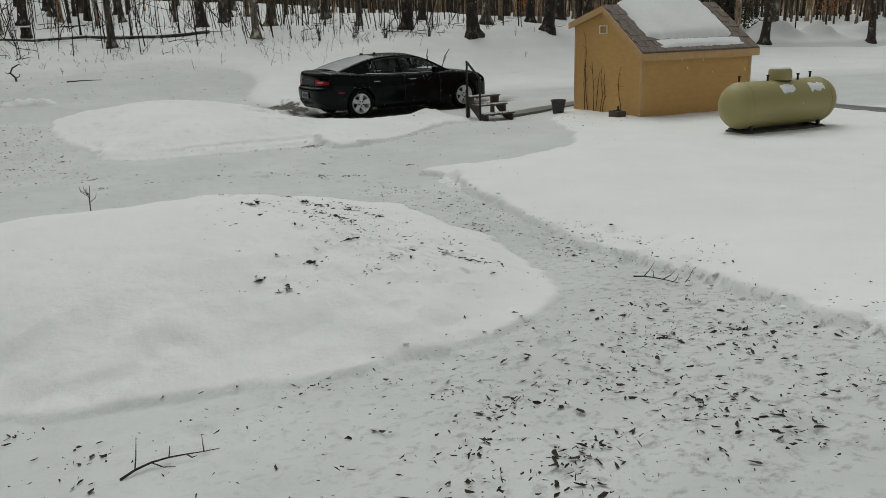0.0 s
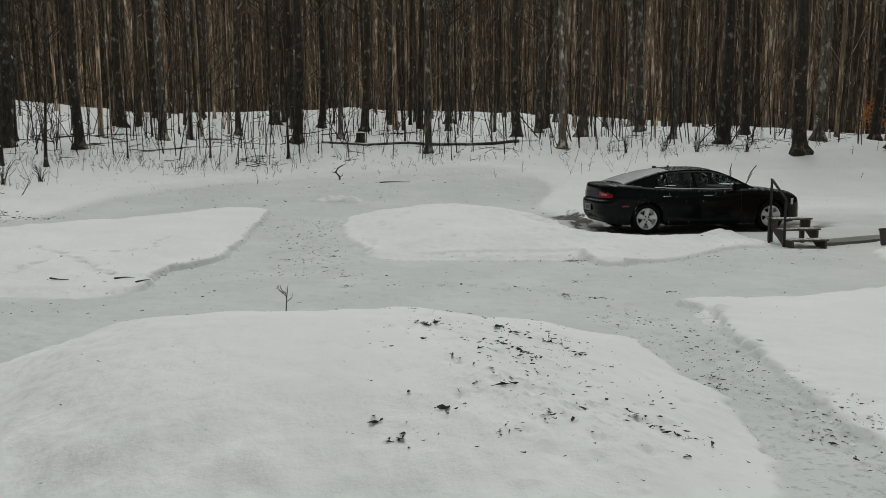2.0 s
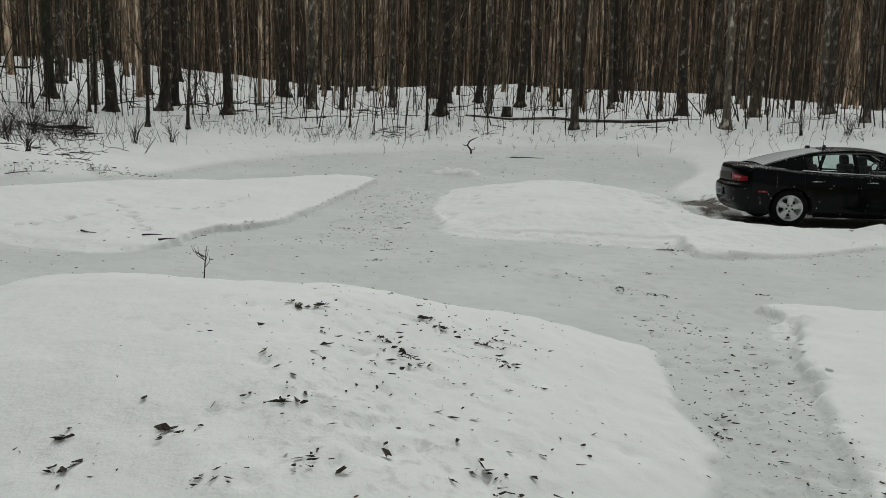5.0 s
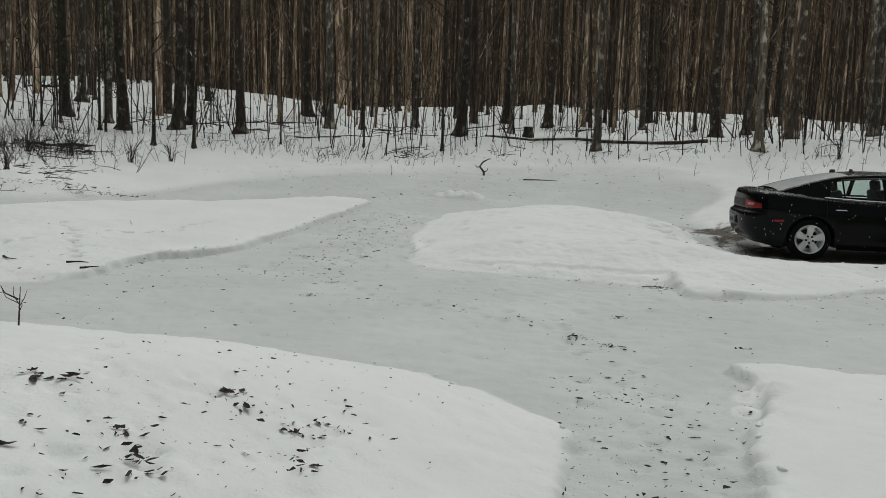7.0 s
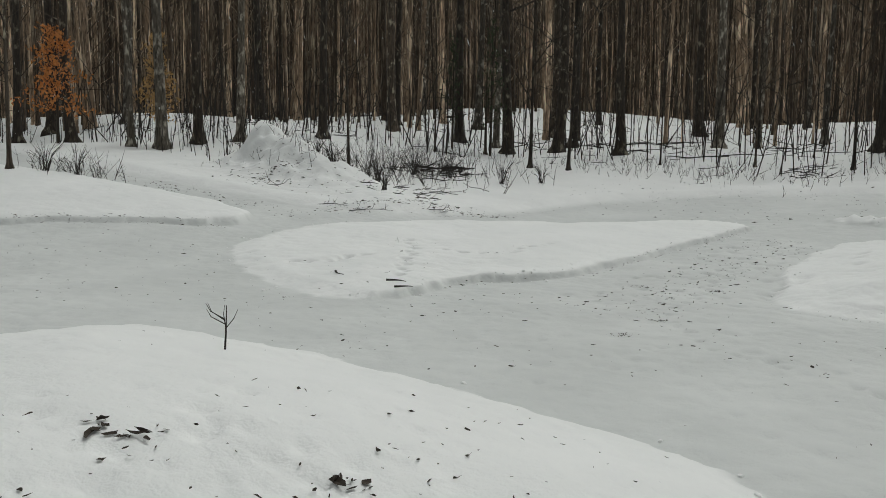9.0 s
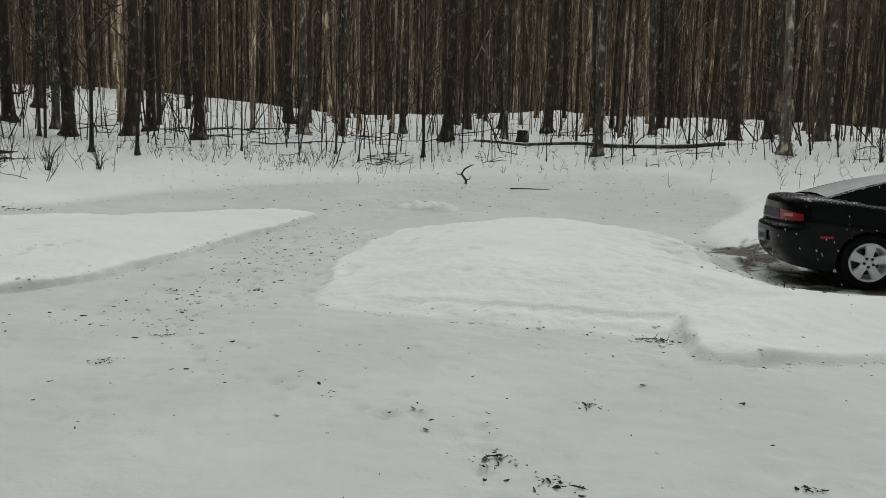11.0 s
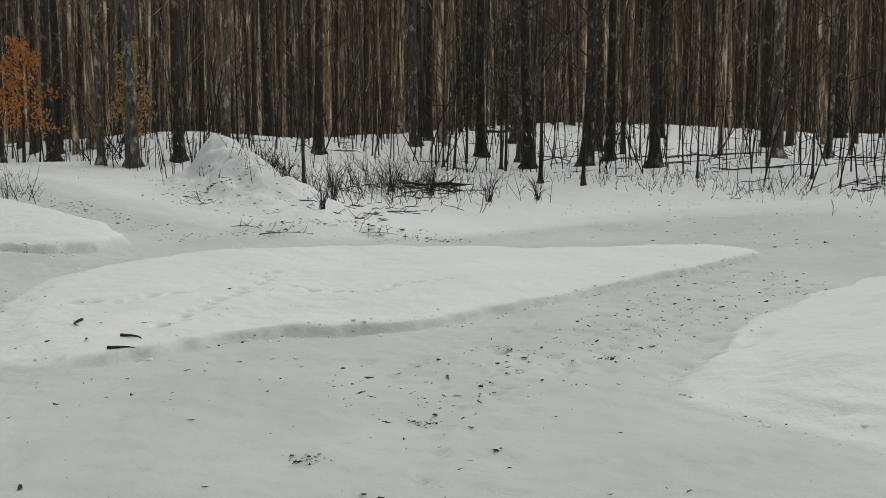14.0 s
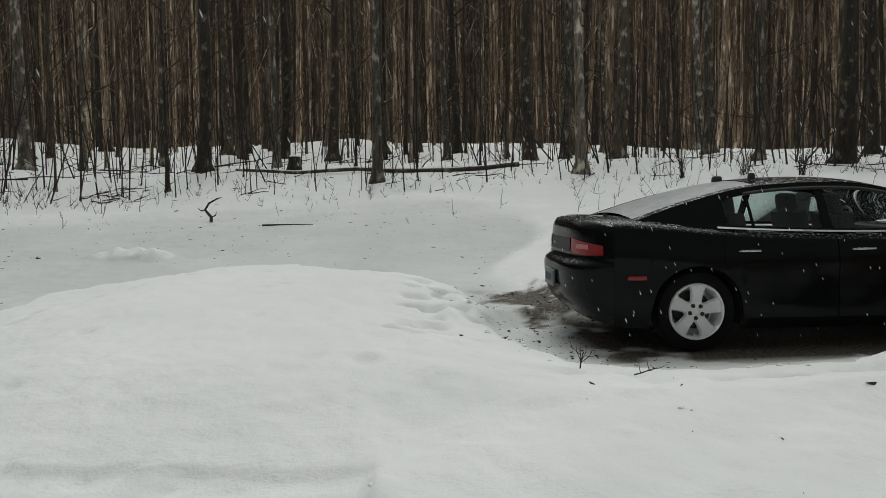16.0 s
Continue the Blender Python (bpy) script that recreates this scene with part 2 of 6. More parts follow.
# ---------------------------------------------------------------- ground
def hashed(i, j, seed):
    k = (i.astype(np.int64) * 374761393 + j.astype(np.int64) * 668265263 + seed * 974711) & 0x7FFFFFFF
    k = ((k ^ (k >> 13)) * 1274126177) & 0x7FFFFFFF
    return ((k ^ (k >> 16)) & 0xFFFF) / 65535.0


def wave(x, y, seed=0):
    i, j = np.floor(x), np.floor(y)
    u, v = x - i, y - j
    u, v = u * u * (3 - 2 * u), v * v * (3 - 2 * v)
    a, b, c, d = hashed(i, j, seed), hashed(i + 1, j, seed), hashed(i, j + 1, seed), hashed(i + 1, j + 1, seed)
    return (a * (1 - u) + b * u) * (1 - v) + (c * (1 - u) + d * u) * v - 0.5


def rolling(x, y, size, seed=0, octaves=3):
    total = 0
    for k in range(octaves):
        total = total + wave(x / size * 2 ** k + 17.3 * k, y / size * 2 ** k - 9.1 * k, seed + k) / 1.8 ** k
    return total


def step(a, b, x):
    u = np.clip((x - a) / (b - a), 0, 1)
    return u * u * (3 - 2 * u)


def rounded(poly, times=2):
    for _ in range(times):
        out = []
        for p, q in zip(poly, poly[1:] + poly[:1]):
            out += [(0.75 * p[0] + 0.25 * q[0], 0.75 * p[1] + 0.25 * q[1]), (0.25 * p[0] + 0.75 * q[0], 0.25 * p[1] + 0.75 * q[1])]
        poly = out
    return poly


def inside(poly, x, y):
    """Signed distance to a polygon's edge, positive inside."""
    d = np.full(x.shape, 1e9)
    odd = np.zeros(x.shape, bool)
    for (x0, y0), (x1, y1) in zip(poly, poly[1:] + poly[:1]):
        ex, ey = x1 - x0, y1 - y0
        t = np.clip(((x - x0) * ex + (y - y0) * ey) / max(ex * ex + ey * ey, 1e-9), 0, 1)
        d = np.minimum(d, np.hypot(x - x0 - t * ex, y - y0 - t * ey))
        if ey:
            odd ^= ((y0 > y) != (y1 > y)) & (x < (y - y0) / ey * ex + x0)
    return np.where(odd, d, -d)


# heaps of uncleared snow that the cleared lanes run between
MOUND = rounded([(-0.59, 2.95), (-0.12, 3.5), (0.2, 4.2), (0.42, 5.0), (0.55, 5.8), (0.6, 6.6), (0.62, 7.2), (0.42, 7.75), (-0.1, 8.2), (-0.9, 8.5), (-1.9, 8.75), (-3.0, 8.85), (-4.3, 8.9), (-5.3, 8.6), (-5.7, 7.5), (-5.6, 6.4), (-5.35, 5.4), (-4.9, 4.45), (-4.3, 3.7), (-3.8, 3.45), (-3.1, 3.12), (-2.1, 2.85), (-1.3, 2.78)])
ISLE = rounded([(-3.3, 21.4), (-3.5, 20.2), (-3.66, 18.9), (-3.7, 17.9), (-3.78, 16.8), (-3.9, 16.0), (-3.95, 15.1), (-4.15, 14.3), (-4.5, 13.8), (-4.85, 13.2), (-5.0, 12.6), (-4.95, 11.9), (-5.15, 11.2), (-5.85, 11.0), (-6.6, 11.2), (-7.6, 11.7), (-8.5, 12.2), (-9.4, 12.9), (-9.85, 14.0), (-9.95, 15.2), (-9.85, 16.3), (-9.0, 17.6), (-8.2, 19.2), (-7.0, 20.6), (-5.4, 21.7), (-4.2, 21.9)])
BERM = rounded([(-1.75, 18.5), (-1.4, 19.8), (-0.3, 21.2), (1.6, 21.3), (3.0, 20.4), (3.4, 18.6), (3.2, 17.0), (3.5, 15.9), (4.1, 15.3), (5.4, 15.3), (6.1, 15.55), (6.75, 15.0), (6.8, 14.1), (5.3, 13.75), (4.6, 13.0), (3.75, 12.45), (2.76, 12.15), (2.3, 12.1), (2.14, 12.25), (2.14, 12.8), (1.95, 12.95), (0.8, 13.12), (0.05, 13.28), (-0.63, 13.5), (-1.2, 13.55), (-1.5, 14.3), (-1.7, 15.6), (-1.78, 17.0)])
FIELD = rounded([(1.93, 9.08), (2.9, 8.85), (4.2, 8.95), (5.3, 9.3), (6.1, 10.2), (6.7, 10.9), (7.4, 12.3), (8.6, 13.6), (9.5, 14.3), (12.6, 14.0), (13.2, 11.2), (13.6, 9.6), (16.0, 8.3), (24, 6.0), (60, -2), (60, -60), (-1.2, -60), (-1.0, -8), (-0.5, -2), (-0.1, 0.8), (0.1, 1.42), (0.38, 2.2), (0.7, 3.05), (1.02, 4.2), (1.2, 4.96), (1.27, 5.5), (1.36, 6.2), (1.45, 6.6), (1.6, 7.1), (1.74, 7.6), (1.88, 7.95), (1.95, 8.5)], 1)
CLEARED = rounded([(1.0, -12), (-70, -12), (-70, 15.5), (-40, 16.0), (-19.4, 16.2), (-17, 16.4), (-15.5, 16.35), (-13.3, 16.5), (-11.7, 16.7), (-10.5, 16.65), (-9.7, 17.2), (-9.1, 18.3), (-8.5, 19.8), (-8.3, 21.3), (-7.9, 23.0), (-6.9, 25.0), (-5.2, 26.3), (-3.4, 27.1), (-1.9, 27.5), (0.5, 27.7), (2.8, 27.1), (4.2, 26.2), (5.15, 24.7), (5.0, 23.6), (4.4, 22.6), (3.6, 21.0), (3.7, 18.8), (4.2, 18.0), (9.5, 18.2), (13, 17.4), (30, 12), (60, 5), (60, -40), (1.0, -40)], 1)
LANE_FIELD = rounded([(-10.7, 14.5), (-10.8, 13.96), (-12.07, 13.2), (-13.4, 12.45), (-14.3, 11.7), (-20, 8), (-40, 2), (-60, 0), (-60, 10), (-30, 13.2), (-19, 14.6), (-17.4, 14.9), (-16.4, 15.2), (-14.5, 15.25), (-12.8, 15.3), (-11.1, 15.05)], 2)
ROAD = rounded([(19, 28.0), (29.3, 22.9), (37, 20.8), (60, 14.5), (60, 18), (38.5, 22.7), (31, 24.2), (20, 29.5)], 2)
PARKING = rounded([(3.35, 18.2), (3.3, 16.9), (3.7, 15.85), (4.6, 15.45), (6.2, 15.7), (7.0, 15.9), (9.6, 15.9), (10, 17.9), (6, 18.3)])


def bare(x, y):
    """Height of the ground itself."""
    yy = y + 0.45 * np.clip(x, 0, 16) * step(20, 26, y) * (1 - 0.85 * step(33, 46, y)) * (1 - 0.7 * step(17, 30, x))
    z = np.interp(yy, [-12, -3, 0, 2, 4.2, 14, 17, 21.5, 25, 28.5, 32, 34.5, 38.8, 46, 56, 62, 76, 120], [1.3, 1.0, 0.6, 0.3, 0.03, 0, 0.1, 0.25, 0.55, 0.9, 1.5, 1.9, 2.2, 2.95, 4.1, 4.2, 3.6, 3.0])
    z = z - 0.035 * np.clip(x - 2, 0, 30) * step(34, 50, y) - 0.02 * np.clip(x - 16, 0, 30) * step(24, 34, y)
    z = z + 0.105 * np.clip(-7 - x, 0, 16) * step(9, 15, y) * (1 - 0.8 * step(24, 36, y))
    z = z + 0.08 * np.clip(-14.5 - x, 0, 14) * step(20, 27, y)
    z = z - 0.30 * step(40, 52, y) * step(2, -6, x)
    return z - 0.12 * np.exp(-((x - 8.0) / 1.6) ** 2 - ((y - 14.4) / 1.0) ** 2)


def heap(x, y, poly, height, bank, ragged=0.10, dome=0.0, seed=0):
    d = inside(poly, x, y) + ragged * rolling(x, y, 0.9, seed, 3) + 0.45 * ragged * rolling(x, y, 0.20, seed + 7, 3)
    top = height * (1 + 0.45 * rolling(x, y, 2.6, seed + 3, 2)) + dome * step(0, 2.0, d)
    return top * (0.75 * step(-0.02, bank * 0.45, d) + 0.25 * step(0, bank * 2.2, d)), d


def surface(x, y):
    """Height of the snow, how packed it is, how littered, how much gravel shows."""
    x, y = np.asarray(x, float), np.asarray(y, float)
    z = bare(x, y)
    total, packed = np.zeros_like(z), np.ones_like(z)
    for poly, height, bank, rag, dome, seed in (
            (MOUND, 0.12, 0.3, 0.16, 0.0, 1),
            (ISLE, 0.11, 0.07 + 1.0 * step(-4.9, -5.8, x), 0.16, 0.10, 11),
            (BERM, 0.085, 0.75 - 0.5 * step(14.0, 15.2, y) - 0.55 * step(1.9, 2.2, x) * step(14.6, 13.6, y), 0.16, 0.26, 21),
            (FIELD, 0.095, 0.08, 0.16, 0.07, 31), (LANE_FIELD, 0.13, 0.12, 0.14, 0.05, 51)):
        h, d = heap(x, y, poly, height, bank, rag, dome, seed)
        if poly is MOUND:                                # a broad dome, lower towards the lane it was shovelled from
            inner = np.clip(d, 0, None)
            h = (0.66 - 0.15 * step(-1.9, -0.7, x) - 0.10 * step(6.0, 8.0, y)) * (1 - np.exp(-(inner / 1.15) ** 1.35)) + 0.025 * step(0, 0.06, d) + 0.04 * rolling(x, y, 1.3, 3, 2) * step(0.3, 1.0, d)
        if poly is FIELD:                                # thin and wind-blown towards the shed
            h = h * (0.12 + 0.88 * step(8.2, 4.5, x - 0.25 * (y - 8)))
        total = np.maximum(total, h)
        packed = np.minimum(packed, 1 - step(-0.02, 0.10, d))
    out = -inside(CLEARED, x, y) + 0.12 * rolling(x, y, 1.2, 41, 3)
    far = step(0.0, 0.7, out)
    total = np.maximum(total, 0.16 * far * (1 + 0.5 * rolling(x, y, 3, 45, 2)))
    packed = np.minimum(packed, 1 - step(-0.02, 0.35, out))
    # rolling woodland floor
    wood = step(24, 32, y + 0.3 * np.clip(x, 0, 10))
    total = total + wood * (0.22 * rolling(x, y, 5.0, 61, 3) + 0.10 * rolling(x, y, 1.1, 65, 2))
    # bank pushed up at the wood's edge
    pile = 0.95 * np.exp(-((x + 15.9) / 0.95) ** 2 - ((y - 20.0) / 0.9) ** 2) + 0.66 * np.exp(-((x + 14.4) / 1.3) ** 2 - ((y - 19.6) / 1.0) ** 2) + 0.30 * np.exp(-((x + 12.8) / 1.4) ** 2 - ((y - 19.3) / 0.9) ** 2)
    pile = pile + 0.16 * np.exp(-((x + 10.8) / 1.3) ** 2 - ((y - 18.4) / 0.8) ** 2)
    total = total + pile * (1 + 0.7 * rolling(x, y, 0.9, 66, 3)) + step(0.03, 0.3, pile) * (0.10 * rolling(x, y, 0.5, 67, 3) + 0.04 * rolling(x, y, 0.18, 68, 2))
    # the ploughed drive beyond the shed, with its heaped verge
    drive = step(-0.2, 0.3, inside(ROAD, x, y) + 0.3 * rolling(x, y, 1.5, 101, 2))
    total = total * (1 - 0.8 * drive)
    packed = np.maximum(packed, 0.95 * drive)
    for lx, ly, rx, ry, up in ((30.6, 25.6, 1.2, 0.8, 0.35), (33.2, 25.2, 1.3, 0.8, 0.75), (34.8, 25.0, 0.9, 0.7, 0.70), (37.0, 24.6, 1.0, 0.8, 0.85), (40.5, 23.9, 1.6, 0.9, 0.60), (43.5, 23.2, 1.8, 0.9, 0.50)):
        verge = np.exp(-((x - lx) / rx) ** 2 - ((y - ly) / ry) ** 2)
        total = total + up * verge * (1 + 0.8 * rolling(x, y, 1.0, 103, 3))
        packed = np.maximum(packed, 0.7 * step(0.1, 0.5, verge))
    # ledges where the heap by the car was cut back
    back = y - (13.78 - 0.16 * (x + 0.4)) + 0.10 * rolling(x, y, 0.5, 87, 3)
    total = total + 0.030 * step(-0.02, 0.04, back) * step(-1.0, -0.5, x) * step(2.3, 2.1, x) * (1 - step(0.5, 2.0, back))
    notch = x - 2.16 + 0.08 * rolling(x, y, 0.3, 88, 2)
    total = total + 0.05 * step(-0.02, 0.05, notch) * (1 - step(0.3, 1.2, notch)) * step(12.1, 12.4, y) * step(13.7, 13.2, y)
    # lumps left by the shovel
    for lx, ly, rx, ry, up in ((-1.6, 23.0, 0.55, 0.28, 0.14), (-1.1, 22.8, 0.25, 0.2, 0.10), (1.98, 8.2, 0.20, 0.17, 0.06), (1.80, 7.9, 0.10, 0.10, 0.05), (2.2, 13.0, 0.10, 0.2, 0.05), (3.05, 17.4, 0.25, 0.5, 0.10), (6.2, 15.35, 0.35, 0.2, 0.10)):
        bump_ = np.exp(-(((x - lx) / rx) ** 2 + ((y - ly) / ry) ** 2) ** 1.3)
        total = total + up * bump_ * (1 + 0.8 * rolling(x, y, 0.16, 83, 2))
        packed = np.minimum(packed, 1 - step(0.2, 0.5, bump_))
    # cleared lanes: shovel and foot marks
    total = total + packed * (0.022 * rolling(x, y, 0.8, 71, 3) + 0.016 * rolling(x, y, 0.16, 75, 2))
    total = total + (1 - packed) * (0.020 * rolling(x, y, 0.5, 81, 3) + 0.010 * rolling(x, y, 0.15, 82, 2))
    crust = step(0.0, 0.5, inside(BERM, x, y)) * (0.35 + 0.65 * step(0.6, 2.4, x + 0.2 * (y - 16)))
    total = total + crust * (0.030 * rolling(x, y, 0.45, 84, 3) + 0.014 * rolling(x, y, 0.14, 85, 2))
    park = step(-0.1, 0.25, inside(PARKING, x, y) + 0.15 * rolling(x, y, 0.7, 91, 3))
    total = total * (1 - park) - 0.02 * park
    z = z * (1 - park) + park * np.minimum(z, 0.02)
    shelter = step(3.9, 4.3, x) * step(15.75, 16.15, y)          # bare under the car, slush round it
    slush = np.exp(-((x - 4.05) / 0.5) ** 2 - ((y - 18.5) / 0.8) ** 2)
    total = total * (1 - 0.8 * step(0.2, 0.7, slush))
    gravel = park * np.clip(0.15 + shelter, 0, 1) * step(-0.02, 0.16, rolling(x, y, 0.5, 95, 3) + 0.34 * shelter)
    gravel = np.maximum(gravel, step(0.35, 0.75, slush + 0.5 * rolling(x, y, 0.30, 97, 3) + 0.5 * rolling(x, y, 0.10, 98, 2)) * step(0.1, 0.4, slush))
    packed = np.maximum(packed, park)
    # lane beside the mound, strewn with leaves and soil
    litter = packed * (np.exp(-((x + 0.9) / 2.4) ** 2 - ((y - 1.2) / 2.0) ** 2) + 0.6 * step(-0.6, 0.0, x) * step(7.0, 4.0, y) * step(1.8, 1.2, x))
    litter = np.maximum(litter, 0.55 * np.exp(-((x + 1.3) / 0.6) ** 2 - ((y - 4.3) / 0.5) ** 2))
    return z + total, packed * (1 - 0.6 * wood), np.clip(litter, 0, 1) * 0.55, gravel


def height(x, y):
    return float(surface(np.array([x]), np.array([y]))[0][0])


# where an animal crossed the heap and the lanes
ISLE_TRACK = [(-5.6, 12.3), (-6.2, 13.4), (-6.75, 14.3), (-7.5, 15.0)]
ISLE_TRACK_B = [(-6.4, 14.4), (-5.8, 14.5), (-5.35, 14.7), (-5.5, 15.5), (-5.2, 16.1)]
LANE_TRACK = [(-2.7, 16.7), (-2.2, 14.3), (-2.45, 13.4), (-2.1, 12.5), (-1.5, 11.5), (-1.0, 11.05), (-0.5, 10.95), (-0.1, 10.6), (0.45, 10.45), (0.72, 10.2), (0.78, 9.6), (1.1, 8.5), (1.25, 7.8), (1.0, 7.1), (1.1, 6.4), (0.75, 5.8), (0.8, 4.9)]


def dents():
    """Footprints and hollows: place, size, depth."""
    rng = random.Random(5)
    out = []
    def trail(a, b, n, size, depth, sway=0.12):
        for k in range(n):
            u = (k + 0.5) / n
            out.append((a[0] + (b[0] - a[0]) * u + rng.uniform(-sway, sway), a[1] + (b[1] - a[1]) * u + rng.uniform(-sway, sway), size * rng.uniform(0.7, 1.2), depth * rng.uniform(0.6, 1.2)))
    def line(pts, gap, size, depth, sway):
        for a, b in zip(pts, pts[1:]):
            trail(a, b, max(2, int(math.hypot(b[0] - a[0], b[1] - a[1]) / gap)), size, depth, sway)
    line(ISLE_TRACK, 0.17, 0.06, 0.10, 0.07)
    line(ISLE_TRACK_B, 0.19, 0.055, 0.09, 0.06)
    line(LANE_TRACK, 0.22, 0.055, 0.035, 0.14)
    trail((-7.5, 12.4), (-6.9, 13.3), 7, 0.09, 0.10)
    trail((-0.3, 13.70), (2.0, 13.38), 9, 0.055, 0.022, 0.12)
    trail((2.3, 14.6), (3.2, 18.4), 8, 0.10, 0.06, 0.35)
    trail((-1.5, 14.2), (-1.3, 15.6), 6, 0.12, 0.06)
    trail((0.5, 15.5), (2.8, 16.4), 4, 0.09, 0.04, 0.5)
    trail((3.4, 14.9), (5.9, 15.0), 12, 0.10, 0.08, 0.14)
    trail((2.7, 16.0), (3.2, 19.6), 30, 0.11, 0.11, 0.45)
    for _ in range(30):
        out.append((rng.uniform(-1.2, 3.0), rng.uniform(14.4, 20), rng.uniform(0.05, 0.11), rng.uniform(0.015, 0.045)))
    for _ in range(170):
        out.append((rng.gauss(-1.2, 0.6), rng.gauss(5.3, 0.95), rng.uniform(0.03, 0.05), rng.uniform(0.012, 0.032)))
    for _ in range(230):
        out.append((rng.uniform(-4.0, 0.4), rng.uniform(-0.5, 2.9), rng.uniform(0.04, 0.09), rng.uniform(0.01, 0.03)))
    for _ in range(90):
        out.append((rng.uniform(-3.2, 4.5), rng.uniform(8.9, 12.8), rng.uniform(0.05, 0.10), rng.uniform(0.008, 0.022)))
    for _ in range(110):
        out.append((rng.gauss(-2.5, 0.5), rng.uniform(12.6, 20), rng.uniform(0.05, 0.09), rng.uniform(0.015, 0.04)))
    for _ in range(60):
        out.append((rng.uniform(0.6, 1.5), rng.uniform(3, 8.6), rng.uniform(0.05, 0.09), rng.uniform(0.02, 0.045)))
    return out


def ground_sheet():
    def lines(bands, reach):
        mid = [c for lo, hi, fine in bands for c in np.arange(lo, hi - fine * 0.5, fine)]
        up, s = [bands[-1][1]], bands[-1][2]
        while up[-1] < reach:
            s *= 1.09
            up.append(up[-1] + s)
        down, s = [bands[0][0]], bands[0][2]
        while down[-1] > -reach:
            s *= 1.09
            down.append(down[-1] - s)
        return np.array(down[:0:-1] + mid + up)
    xs = lines(((-19.5, -10.5, 0.075), (-10.5, -6.0, 0.05), (-6.0, 3.0, 0.032), (3.0, 9.0, 0.06), (9.0, 46.2, 0.4)), 900)
    ys = lines(((-1.0, 2.4, 0.05), (2.4, 15.0, 0.034), (15.0, 21.0, 0.05), (21.0, 28.0, 0.08)), 900)
    X, Y = np.meshgrid(xs, ys)
    Z, packed, litter, gravel = surface(X, Y)
    for px, py, size, depth in dents():
        i0, i1 = np.searchsorted(ys, (py - 3 * size, py + 3 * size))
        j0, j1 = np.searchsorted(xs, (px - 3 * size, px + 3 * size))
        Z[i0:i1, j0:j1] -= depth * np.exp(-(((X[i0:i1, j0:j1] - px) / size) ** 2 + ((Y[i0:i1, j0:j1] - py) / size) ** 2) ** 1.6)
    ny, nx = X.shape
    idx = np.arange(nx * ny).reshape(ny, nx)
    quads = np.stack([idx[:-1, :-1], idx[:-1, 1:], idx[1:, 1:], idx[1:, :-1]], -1).reshape(-1, 4)
    me = bpy.data.meshes.new("ground")
    me.vertices.add(nx * ny)
    me.vertices.foreach_set("co", np.stack([X, Y, Z], -1).ravel())
    me.loops.add(quads.size)
    me.loops.foreach_set("vertex_index", quads.ravel())
    me.polygons.add(len(quads))
    me.polygons.foreach_set("loop_start", np.arange(0, quads.size, 4))
    me.polygons.foreach_set("use_smooth", np.ones(len(quads), bool))
    me.update()
    for name, values in (("packed", packed), ("littered", litter), ("gravel", gravel)):
        me.attributes.new(name, "FLOAT", "POINT").data.foreach_set("value", values.ravel().astype(np.float32))
    me.materials.append(SNOW)
    return tagged(new("ground", me), "snow-covered yard with cleared lanes and low heaps", "ground", kind="structure")


ground_sheet()


# ---------------------------------------------------------------- woods
def limb(bm, rng, start, way, length, radius, depth, sides=5):
    pts, radii = [Vector(start)], [radius]
    d = Vector(way).normalized()
    n = 4
    for k in range(n):
        d = (d + Vector((rng.uniform(-0.22, 0.22), rng.uniform(-0.22, 0.22), rng.uniform(-0.05, 0.22)))).normalized()
        pts.append(pts[-1] + d * (length / n))
        radii.append(radius * (1 - (k + 1) / n * 0.85))
    tube(bm, pts, radii, sides, cap=False)
    if depth:
        for _ in range(rng.randint(2, 4)):
            k = rng.randint(1, n)
            side = Vector((rng.uniform(-1, 1), rng.uniform(-1, 1), rng.uniform(0.0, 0.9)))
            limb(bm, rng, pts[k], d * 0.6 + side, length * rng.uniform(0.35, 0.6), radii[k] * 0.7, depth - 1, 4)


